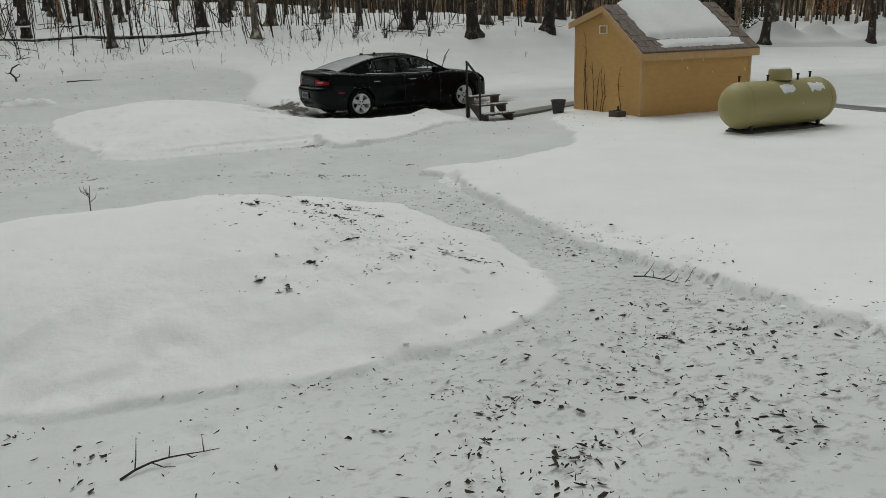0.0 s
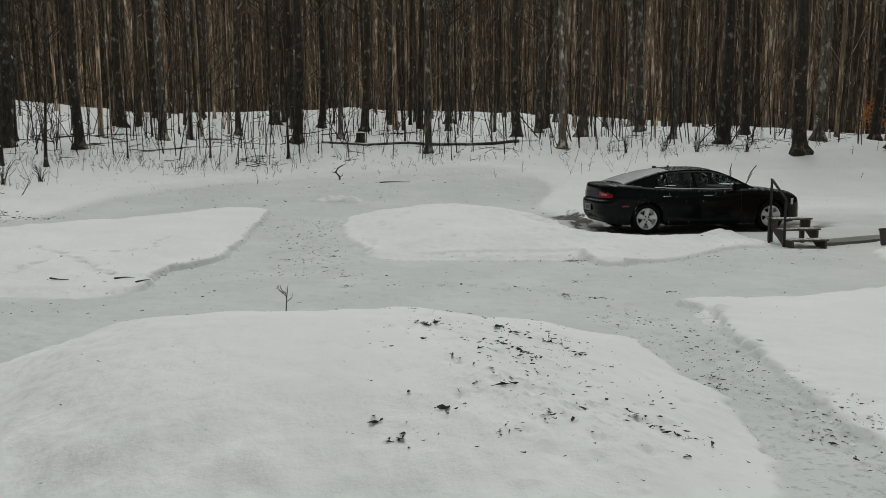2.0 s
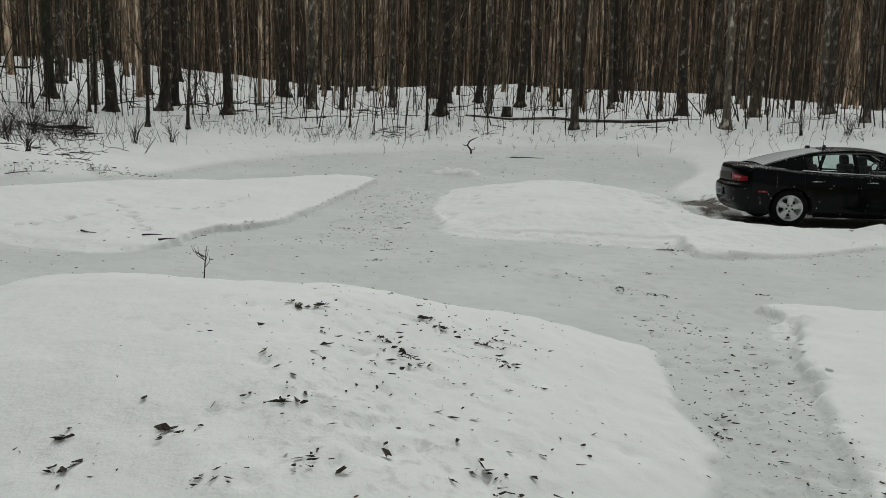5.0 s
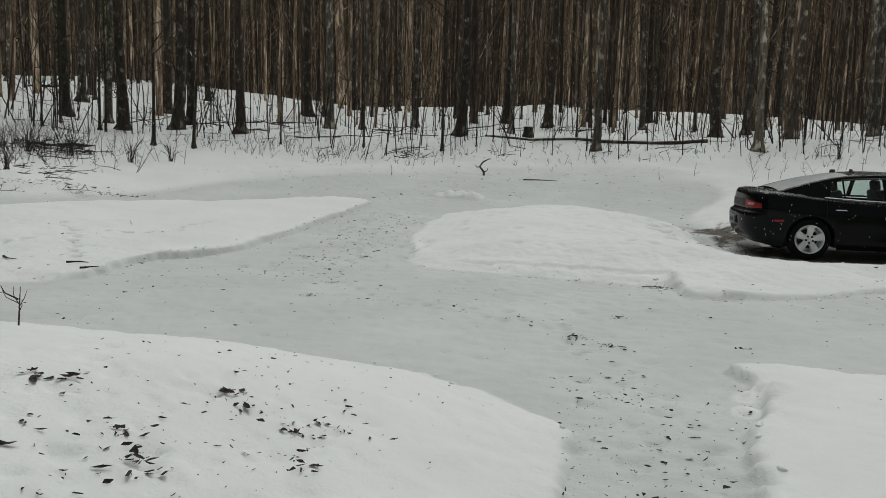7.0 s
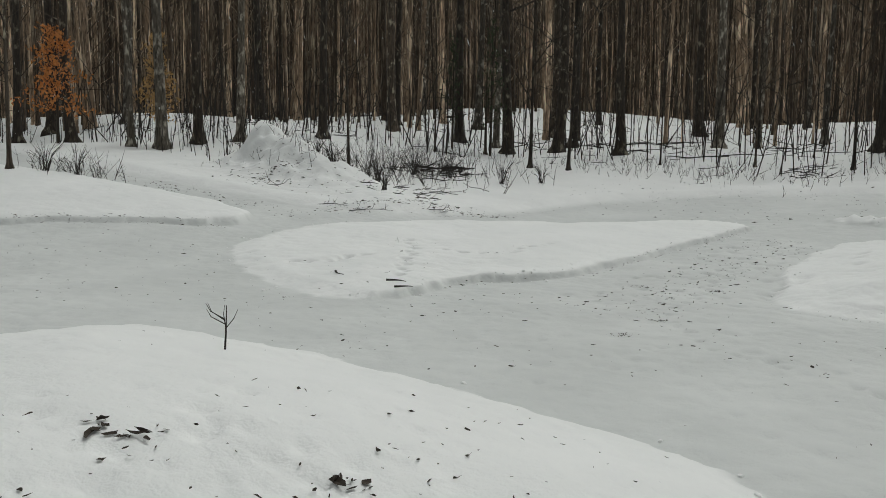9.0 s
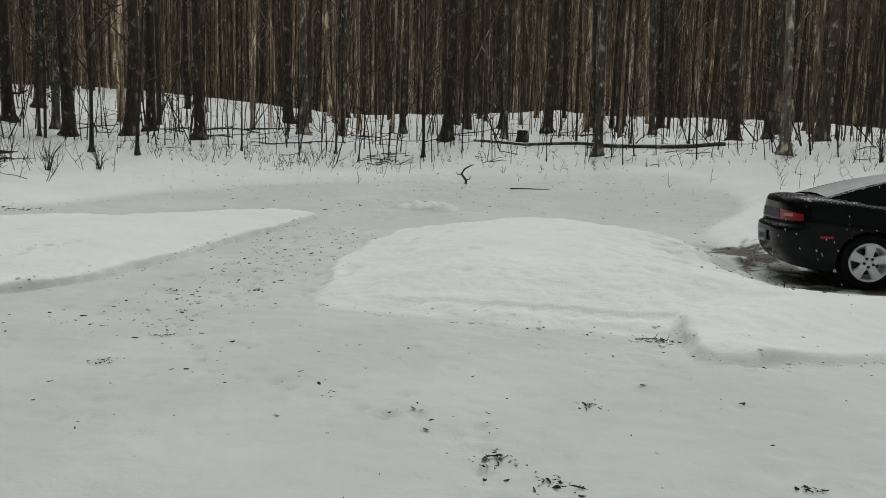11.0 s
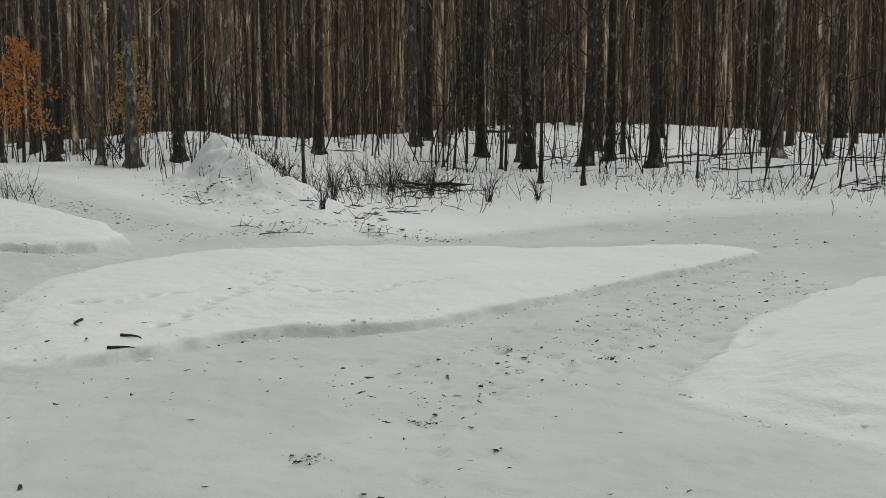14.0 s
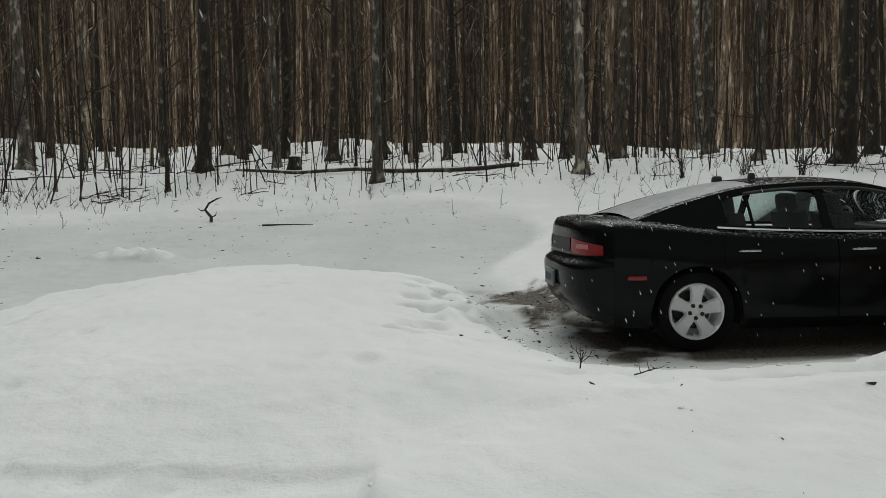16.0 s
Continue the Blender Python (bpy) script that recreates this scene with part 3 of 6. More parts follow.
def make_tree(name, seed, tall, radius, lean, first_limb, limbs, mat, label, low_twigs=0):
    rng = random.Random(seed)
    tree = thing(name, (0, -400 - seed * 30, 0), label, "tree", "trees at the edge of the wood")
    bm = bmesh.new()
    sides, n = 12, 16
    pts, radii = [], []
    bend = [rng.uniform(-1, 1) for _ in range(6)]
    for k in range(n + 1):
        u = k / n
        h = tall * u ** 2.0 - (0.35 if k == 0 else 0)
        sway = 0.16 * math.sin(2.6 * u * tall / 7 + bend[0] * 3) * (u ** 0.7)
        pts.append((lean[0] * h + sway * bend[1], lean[1] * h + sway * bend[2], h))
        flare = 1 + 0.80 * math.exp(-max(h, 0) / 0.11) + 0.10 * math.exp(-max(h, 0) / 0.6)
        radii.append(radius * flare * (1 - 0.86 * u ** 1.4))
    rings = tube(bm, pts, radii, sides)
    for k, ring in enumerate(rings):                     # root buttresses and an uneven stem
        for j, v in enumerate(ring):
            c = Vector(pts[k])
            out = v.co - c
            amount = 0.30 * math.exp(-max(c.z, 0) / 0.2) * math.sin(j * 2 * math.pi / sides * 3 + seed) + 0.10 * noise.noise(v.co * 1.7 + Vector((seed, 0, 0)))
            v.co = c + out * (1 + amount)
    part("trunk", bm, mat, tree)
    bm = bmesh.new()
    for k in range(limbs):
        h = first_limb + (tall * 0.97 - first_limb) * (k + rng.random()) / limbs
        u = (h / tall) ** 0.5 * n
        i = min(int(u), n - 1)
        p = Vector(pts[i]).lerp(Vector(pts[i + 1]), u - i)
        a = rng.uniform(0, 2 * math.pi)
        reach = (1.2 + 2.8 * math.sin(math.pi * min(1, 0.25 + h / tall * 0.75))) * rng.uniform(0.6, 1.1)
        limb(bm, rng, p, (math.cos(a), math.sin(a), rng.uniform(0.35, 1.1)), reach, max(0.02, radius * 0.38 * (1.05 - h / tall)), 2)
    for k in range(low_twigs):
        h = rng.uniform(0.8, first_limb + 1.5)
        u = (h / tall) ** 0.5 * n
        i = min(int(u), n - 1)
        p = Vector(pts[i]).lerp(Vector(pts[i + 1]), u - i)
        a = rng.uniform(0, 2 * math.pi)
        limb(bm, rng, p, (math.cos(a), math.sin(a), rng.uniform(-0.1, 0.5)), rng.uniform(0.5, 1.6), 0.014, 1, 4)
    part("crown", bm, mat, tree)
    return tree


PROTO = [
    make_tree("tree", 1, 17, 0.17, (0.012, 0.004), 5.5, 14, BARK, "tall bare tree with mottled grey bark standing in snow", 5),
    make_tree("tree", 2, 16, 0.19, (-0.018, 0.010), 6.0, 13, BARK_DARK, "tall bare tree with dark rough bark standing in snow", 4),
    make_tree("tree", 3, 18, 0.15, (0.030, -0.01), 6.5, 12, BARK, "leaning bare tree with pale blotched bark in snow", 6),
    make_tree("tree", 4, 15, 0.16, (-0.004, 0.02), 4.6, 14, BARK_DARK, "bare tree with dark bark and flared roots in snow", 8),
    make_tree("tree", 5, 17, 0.14, (0.006, -0.01), 5.2, 12, BARK, "straight bare tree with light grey bark in snow", 4),
]
THIN = [
    make_tree("young_tree", 6, 8.5, 0.060, (0.02, 0.01), 2.0, 14, BARK_DARK, "slender dark young tree without leaves in snow", 4),
    make_tree("young_tree", 7, 7.5, 0.050, (-0.03, 0.0), 1.8, 13, BARK_DARK, "slender crooked young tree without leaves in snow", 5),
]
for t_ in THIN:
    tagged(t_, group="young trees at the wood's edge")

# stems that stand out: place, thickness, which kind
STEMS = (
    (2.5, 30.7, 1.0, 4), (7.4, 29.1, 0.95, 2), (9.2, 32.0, 1.15, 1), (12.9, 34.4, 1.1, 0), (12.8, 30.9, 0.9, 4), (13.4, 27.9, 1.25, 1),
    (14.8, 25.3, 1.35, 1), (16.5, 31.6, 1.1, 3), (17.0, 27.3, 1.2, 0), (18.6, 25.2, 1.25, 1), (7.5, 35.6, 1.2, 1), (6.2, 45.5, 1.2, 3),
    (2.9, 44.5, 1.2, 1), (1.0, 40.6, 1.35, 3), (-0.6, 35.6, 0.8, 4), (-2.5, 33.7, 1.1, 1), (-8.0, 35.2, 1.15, 0), (-11.0, 42.8, 1.2, 1),
    (-10.5, 31.7, 1.15, 3), (-13.0, 31.8, 1.2, 1), (-14.6, 30.9, 1.4, 3), (-15.8, 32.1, 0.85, 0), (-17.5, 32.0, 1.1, 1), (-21.4, 32.6, 1.15, 1),
    (-19.2, 25.7, 1.05, 3), (-20.6, 23.2, 0.95, 0), (-21.3, 22.0, 0.95, 1), (-21.0, 20.3, 1.15, 0), (-21.8, 19.8, 0.75, 2), (-24.2, 27.5, 1.1, 3),
    (-25.4, 20.0, 1.0, 1), (-26.6, 18.8, 0.95, 3), (-3.4, 43.8, 1.2, 3), (-7.2, 37.8, 0.8, 2), (-10.5, 51.0, 1.3, 1), (-13.6, 34.5, 1.0, 1),
    (9.1, 37.5, 1.0, 0), (-1.1, 43.0, 1.1, 1), (19.6, 27.5, 1.2, 3), (22.5, 27.0, 1.2, 1), (25.5, 25.5, 1.1, 0), (28.5, 27.0, 1.3, 3), (31.5, 24.0, 1.2, 1), (34.5, 25.5, 1.2, 0), (38.5, 22.5, 1.3, 3),
    (24.0, 30.5, 1.2, 1), (29.5, 31.0, 1.2, 0), (35.5, 30.0, 1.2, 3), (5.3, 41.0, 0.9, 2), (10.8, 41.5, 1.1, 3), (14.5, 39.0, 1.1, 0), (-5.2, 40.5, 1.0, 4), (-16.5, 38.5, 1.2, 1), (-20.0, 37.5, 1.2, 0), (-23.8, 36.0, 1.1, 3), (-28.0, 24.0, 1.1, 0), (-31.0, 22.5, 1.1, 1),
)
SLIM = (
    (-11.9, 27.6, 1.1, 0), (-10.6, 27.8, 1.15, 1), (-2.9, 31.1, 0.9, 0), (-13.3, 20.3, 0.8, 1), (-14.9, 29.8, 0.9, 0), (-18.4, 14.2, 0.95, 0), (-0.6, 36.4, 0.8, 1), (5.3, 31.8, 0.6, 1), (-7.1, 37.4, 0.9, 0), (-16.2, 28.4, 0.7, 1), (-19.0, 22.5, 0.6, 0), (1.9, 33.0, 0.6, 0), (3.6, 32.4, 0.55, 1), (-5.8, 31.5, 0.6, 0), (-8.6, 30.6, 0.6, 1),
)
rng = random.Random(11)
for place, kinds in ((STEMS, PROTO), (SLIM, THIN)):
    for x, y, thick, kind in place:
        up = rng.uniform(0.92, 1.12)
        m = pose(x, y, height(x, y) - 0.02, 0, 0, rng.uniform(0, 360)) @ Matrix.Diagonal((thick, thick, up, 1))
        copy_thing(kinds[kind], m)
for k, t_ in enumerate(PROTO + THIN):                    # the first of each kind takes a place in the second row
    x, y = -30 + k * 11.0, 47 + (k % 3) * 2.5
    t_.matrix_world = pose(x, y, height(x, y), 0, 0, k * 50)


def far_woods():
    rng = np.random.RandomState(3)
    verts, faces = [], []

    def stem(x, y, z, r, tall, lean, n=5):
        base = len(verts)
        for h, k in ((-0.3, 1.5), (0.35, 1.0), (tall * 0.5, 0.72), (tall, 0.25)):
            for j in range(n):
                a = 2 * math.pi * j / n + x
                verts.append((x + lean[0] * h + math.cos(a) * r * k, y + lean[1] * h + math.sin(a) * r * k, z + h))
        for q in range(3):
            for j in range(n):
                a, b = base + q * n + j, base + q * n + (j + 1) % n
                faces.append((a, b, b + n, a + n))

    def spray(x, y, z, r, length, way):
        base = len(verts)
        up = Vector((0, 0, 1)).cross(Vector(way)).normalized() * r
        for u, k in ((0, 1.0), (0.5, 0.7), (1.0, 0.2)):
            p = Vector((x, y, z)) + Vector(way) * length * u + Vector((0, 0, 0.12 * length * u * u))
            for o in (up, -up * 0.5 + Vector((0, 0, r)), -up * 0.5 - Vector((0, 0, r))):
                verts.append(tuple(p + o * k))
        for q in range(2):
            for j in range(3):
                a, b = base + q * 3 + j, base + q * 3 + (j + 1) % 3
                faces.append((a, b, b + 3, a + 3))

    xs, ys, rs = [], [], []
    for count, near, far in ((230, 36, 54), (2300, 57, 95), (4200, 90, 185)):
        for _ in range(count):
            a = radians(rng.uniform(-76, 72))
            d = math.sqrt(rng.uniform(near ** 2, far ** 2))
            xs.append(d * math.sin(a) * 1.0)
            ys.append(d * math.cos(a) * 0.92 + (6 if abs(a) < 0.8 else 2))
            rs.append((0.035 + 0.17 * rng.rand() ** 2.0) * (1.25 if d > 85 else 1.0))
    for _ in range(170):
        xs.append(rng.uniform(18, 64)), ys.append(rng.uniform(28, 50)), rs.append(0.05 + 0.13 * rng.rand() ** 1.5)
    for _ in range(150):
        xs.append(rng.uniform(-62, -25)), ys.append(rng.uniform(22.5, 46)), rs.append(0.05 + 0.12 * rng.rand() ** 1.5)
    xs, ys = np.array(xs), np.array(ys)
    keep = (ys > 34) | (np.abs(xs) > 32) | (xs > 18) | (xs < -25)
    keep &= ~((xs > 8) & (ys < 24)) & ~((xs < 0) & (ys < 22))
    zs = surface(xs, ys)[0]
    for x, y, z, r, ok in zip(xs, ys, zs, rs, keep):
        if not ok:
            continue
        tall = rng.uniform(11, 19)
        lean = (rng.normal(0, 0.025), rng.normal(0, 0.025))
        stem(x, y, z, r, tall, lean)
        if y < 95:
            for _ in range(rng.randint(4, 9)):
                h = rng.uniform(1.5, tall * 0.9)
                a = rng.uniform(0, 6.28)
                spray(x + lean[0] * h, y + lean[1] * h, z + h, 0.018 + 0.05 * r, rng.uniform(0.8, 3.4), (math.cos(a), math.sin(a), rng.uniform(0.3, 2.2)))
    me = bpy.data.meshes.new("far_woods")
    me.from_pydata(verts, [], faces)
    for p in me.polygons:
        p.use_smooth = True
    me.materials.append(BARK_FAR)
    return tagged(new("far_woods", me), "dense bare winter woodland behind the yard", "woods", kind="stuff")


far_woods()


def backdrop():
    bm = bmesh.new()
    rows = []
    for h in (-6, 10, 24, 40, 62):
        rows.append([(215 * math.sin(radians(a)), 215 * math.cos(radians(a)), 2 + h + (noise.noise(Vector((a * 0.9, h, 0))) * 9 if h > 50 else 0)) for a in np.arange(-100, 101, 0.4)])
    grid_faces(bm, rows)
    m = material("distant_woodland", rough=1.0)
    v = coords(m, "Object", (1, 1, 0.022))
    # brown streaks are trunks; near-black ones paint the shade between them
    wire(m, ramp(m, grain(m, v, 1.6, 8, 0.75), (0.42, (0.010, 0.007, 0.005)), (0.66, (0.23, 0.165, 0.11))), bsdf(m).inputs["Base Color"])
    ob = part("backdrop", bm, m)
    return tagged(ob, "distant wooded hillside of brown trunks with painted dark gaps", "backdrop", kind="structure")


backdrop()


def undergrowth():
    """Whips, brush and dead stalks over the woodland floor."""
    rng = random.Random(21)
    bm = bmesh.new()
    spots = []
    for _ in range(1050):
        x = rng.uniform(-36, 18)
        spots.append((x, 29.9 + rng.expovariate(0.13) - 0.25 * max(x, 0) + min(0, 0.75 * (x + 12)), 0.5 + 3.4 * rng.random() ** 1.6, 1))
    for _ in range(300):
        spots.append((rng.gauss(-13.2, 1.3), rng.gauss(22.6, 1.5), rng.uniform(0.3, 1.2), 2))
    for _ in range(120):
        spots.append((rng.gauss(-8, 3.0), rng.gauss(29.0, 0.7), rng.uniform(0.2, 0.6), 2))
    for _ in range(60):
        spots.append((rng.gauss(11.5, 4.0), rng.gauss(26.2, 0.9), rng.uniform(0.25, 0.7), 2))
    for _ in range(50):
        spots.append((rng.gauss(-17.6, 1.0), rng.gauss(15.3, 0.4), rng.uniform(0.3, 0.8), 2))
    for _ in range(260):
        x = rng.uniform(-10, 16)
        spots.append((x, rng.gauss(30.6, 1.2) - 0.25 * max(x, 0), rng.uniform(0.12, 0.45), 2))
    for _ in range(90):
        spots.append((rng.gauss(-14.4, 1.1), rng.gauss(20.2, 0.6), rng.uniform(0.2, 0.6), 2))
    for _ in range(90):
        spots.append((rng.uniform(-24, -17), rng.uniform(19.5, 24), rng.uniform(0.4, 1.6), 1))
    for _ in range(28):
        spots.append((rng.uniform(-12, 6), rng.gauss(28.8, 0.5), rng.uniform(0.2, 0.6), 2))
    ground = surface([s[0] for s in spots], [s[1] for s in spots])[0]
    for (x, y, tall, kind), z in zip(spots, ground):
        if y > 50:
            continue
        lean = (0.05 if rng.random() < 0.8 else 0.40) if kind == 1 else 0.35
        bow = Vector((rng.gauss(0, lean), rng.gauss(0, lean), 1))
        r = rng.uniform(0.004, 0.009) + 0.0052 * tall if kind == 1 else rng.uniform(0.004, 0.009)
        pts = [Vector((x, y, z - 0.1))]
        for k in range(3):
            bow = bow + Vector((rng.uniform(-0.13, 0.13), rng.uniform(-0.13, 0.13), 0)) * (1 if kind == 1 else 2)
            pts.append(pts[-1] + bow.normalized() * (tall + 0.1) / 3)
        tube(bm, pts, [r, r * 0.85, r * 0.6, r * 0.25], 4, cap=False)
        for _ in range(rng.randint(0, 3) if kind == 1 else rng.randint(2, 4)):
            k = rng.randint(1, 2)
            way = Vector((rng.uniform(-1, 1), rng.uniform(-1, 1), rng.uniform(0.0, 0.9))).normalized()
            length = tall * rng.uniform(0.2, 0.45)
            tube(bm, [pts[k], pts[k] + way * length * 0.5, pts[k] + way * length + Vector((0, 0, 0.05))], [r * 0.6, r * 0.45, r * 0.2], 3, cap=False)
    ob = part("undergrowth", bm, TWIG)
    return tagged(ob, "thin bare whips and brush in the snowy wood edge", "brush", kind="stuff")


undergrowth()


def fallen_sticks():
    rng = random.Random(31)
    bm = bmesh.new()
    for k in range(70):
        x, y = (rng.uniform(-16, 4), rng.uniform(31.5, 40)) if k < 44 else (rng.gauss(-13.4, 1.3), rng.gauss(23.0, 1.2))
        z = height(x, y)
        a, length = rng.uniform(0, 6.28), (rng.uniform(0.5, 2.2) if k < 44 else rng.uniform(0.3, 1.2))
        r = rng.uniform(0.010, 0.026) if k < 44 else rng.uniform(0.005, 0.014)
        rise = rng.uniform(0.0, 0.3) if k < 44 else rng.uniform(0.0, 0.15)
        pts = [Vector((x + math.cos(a) * length * u, y + math.sin(a) * length * u, height(x + math.cos(a) * length * u, y + math.sin(a) * length * u) + r + rise * u + 0.03 * math.sin(7 * u))) for u in (0, 0.35, 0.7, 1)]
        tube(bm, pts, [r, r * 0.9, r * 0.7, r * 0.4], 5)
    # finer dead wood scattered over the floor, with knees and forks
    spots = [(rng.uniform(-30, 20), 29.5 + rng.expovariate(0.16), rng.uniform(0.25, 1.3), 0.010) for _ in range(230)]
    spots = [(x, y - 0.25 * max(x, 0) + min(0, 0.6 * (x + 14)), l, r) for x, y, l, r in spots]
    spots += [(rng.gauss(-13.4, 0.7), rng.gauss(24.3, 0.5), rng.uniform(0.15, 0.6), 0.013) for _ in range(60)]
    spots += [(rng.gauss(-11.0, 0.6), rng.gauss(20.3, 0.7), rng.uniform(0.2, 0.6), 0.009) for _ in range(26)]
    spots += [(rng.gauss(-4.4, 0.6), rng.gauss(30.6, 0.4), rng.uniform(0.2, 0.7), 0.012) for _ in range(22)]
    spots += [(-26.0, 42.6, 2.0, 0.07), (-33.0, 43.4, 3.4, 0.05), (-12.8, 37.2, 2.4, 0.03), (-14.2, 24.3, 1.5, 0.05), (-13.4, 24.7, 1.1, 0.05)]
    base = surface([s_[0] for s_ in spots], [s_[1] for s_ in spots])[0]
    for (x, y, length, r), z in zip(spots, base):
        a = rng.gauss(0, 0.6) if rng.random() < 0.75 else rng.uniform(0, 6.28)
        if length > 1.5:
            z = height(x + 0.5 * length * math.cos(a), y + 0.5 * length * math.sin(a))
        pts = []
        for u in (0, 0.4, 0.75, 1):
            px, py = x + math.cos(a) * length * u, y + math.sin(a) * length * u + rng.gauss(0, 0.06) * length
            pts.append(Vector((px, py, z + (bare(px, py) - bare(x, y)) * (length <= 1.5) + r * 0.6 + rng.uniform(0, 0.10) * length * u)))
        r *= rng.uniform(0.7, 1.4)
        tube(bm, pts, [r, r * 0.9, r * 0.7, r * 0.3], 5)
        if rng.random() < 0.5:
            tube(bm, [pts[1], pts[1] + Vector((math.cos(a + 0.7), math.sin(a + 0.7), 0.5)) * length * 0.35], [r * 0.6, r * 0.2], 4)
    return tagged(part("fallen_sticks", bm, TWIG), "fallen branches half sunk in woodland snow", "branches", kind="stuff")


fallen_sticks()


def fallen_log():
    log = thing("fallen_log", (0, 0, 0), "long thin fallen trunk lying on the snow", "log")
    bm = bmesh.new()
    pts = []
    for k in range(10):
        u = k / 9
        x, y = -1.5 + 7.7 * u, 33.3 - 2.4 * u
        pts.append((x, y, height(x, y) + 0.07 + 0.03 * math.sin(6 * u)))
    tube(bm, pts, [0.038 + 0.030 * k / 9 for k in range(10)], 9)
    part("trunk", bm, BARK_DARK, log)
    bm = bmesh.new()
    tube(bm, [Vector(p) + Vector((0, 0, 0.042 + 0.03 * k / 9)) for k, p in enumerate(pts)][1:9], [0.012, 0.022, 0.026, 0.020, 0.026, 0.03, 0.026, 0.012], 7, squash=0.5)
    part("snow_cap", bm, FRESH, log, "thin line of settled snow")
    for k, way in ((3, (0.2, -0.3, 0.9)), (6, (0.5, 0.1, 0.7)), (8, (-0.2, -0.2, 0.8))):
        bm = bmesh.new()
        p = Vector(pts[k])
        tube(bm, [p, p + Vector(way) * 0.3, p + Vector(way) * 0.55 + Vector((0.1, 0, 0))], [0.025, 0.018, 0.008], 5)
        part("branch_stub", bm, BARK_DARK, log)


fallen_log()


def tree_stump(x, y):
    stump = thing("tree_stump", (x, y, height(x, y)), "short sawn stump with a snow cap in the wood", "stump")
    bm = bmesh.new()
    rings = lathe(bm, [(0.27, -0.15), (0.22, 0.05), (0.185, 0.2), (0.18, 0.36), (0.165, 0.38), (0.0, 0.38)], "Z", 14)
    for v in bm.verts:
        v.co.xy *= 1 + 0.12 * noise.noise(v.co * 6)
    part("stump_body", bm, BARK_DARK, stump)
    bm = bmesh.new()
    lathe(bm, [(0.16, 0.375), (0.165, 0.40), (0.12, 0.43), (0.0, 0.44)], "Z", 14)
    part("snow_cap", bm, FRESH, stump)


tree_stump(0.12, 33.7)


def leafy_tree(x, y, tall, mat, label, seed, spread, leaves=24):
    """A young beech that has kept its dead leaves."""
    rng = random.Random(seed)
    tree = thing("beech_sapling", (x, y, height(x, y)), label, "sapling")
    bm = bmesh.new()
    tube(bm, [(0, 0, -0.1), (0.03, 0.02, tall * 0.4), (0.0, 0.05, tall * 0.75), (0.05, 0.0, tall)], [0.05, 0.04, 0.025, 0.008], 7)
    part("trunk", bm, BARK_DARK, tree)
    bm, tips = bmesh.new(), []
    for k in range(46):
        h = tall * (0.24 + 0.72 * k / 46)
        a = rng.uniform(0, 6.28)
        reach = spread * (1.15 - h / tall) * rng.uniform(0.5, 1.1)
        p = Vector((0.02, 0.03, h))
        q = p + Vector((math.cos(a) * reach, math.sin(a) * reach, rng.uniform(0.0, 0.4) * reach))
        tube(bm, [p, p.lerp(q, 0.5) + Vector((0, 0, 0.06)), q], [0.012, 0.008, 0.003], 4, cap=False)
        tips += [p.lerp(q, rng.uniform(0.25, 1.05)) + Vector([rng.gauss(0, 0.09) for _ in range(3)]) for _ in range(leaves)]
    part("crown", bm, TWIG, tree)
    bm = bmesh.new()
    for p in tips:
        s = rng.uniform(0.045, 0.085)
        m = Matrix.Translation(p) @ Euler([rng.uniform(0, 6.28) for _ in range(3)]).to_matrix().to_4x4()
        shape = ((-s, 0, 0), (-0.3 * s, 0.45 * s, 0.15 * s), (s, 0, 0.3 * s), (-0.3 * s, -0.45 * s, 0.15 * s))
        bm.faces.new([bm.verts.new(m @ Vector(c)) for c in shape])
    part("foliage", bm, mat, tree, "dry clinging leaves", smooth=False)


leafy_tree(-23.2, 18.2, 3.6, LEAF_RUST, "beech sapling holding rust-orange dead leaves", 3, 1.5)
leafy_tree(-21.6, 20.6, 3.7, LEAF_TAN, "thin beech sapling with pale tan dead leaves", 4, 0.9)
leafy_tree(-14.6, 29.6, 5.0, LEAF_GREEN, "thin young evergreen with sparse dark foliage", 5, 0.8, 7)
leafy_tree(-16.4, 29.8, 4.4, LEAF_GREEN, "thin young evergreen with sparse dark foliage", 6, 0.7, 6)
leafy_tree(37.5, 24.5, 2.6, LEAF_RUST, "low beech sapling with rusty dead leaves", 7, 1.4, 9)
leafy_tree(20.6, 29.0, 1.5, LEAF_RUST, "low beech sapling with rusty dead leaves", 8, 1.0, 8)


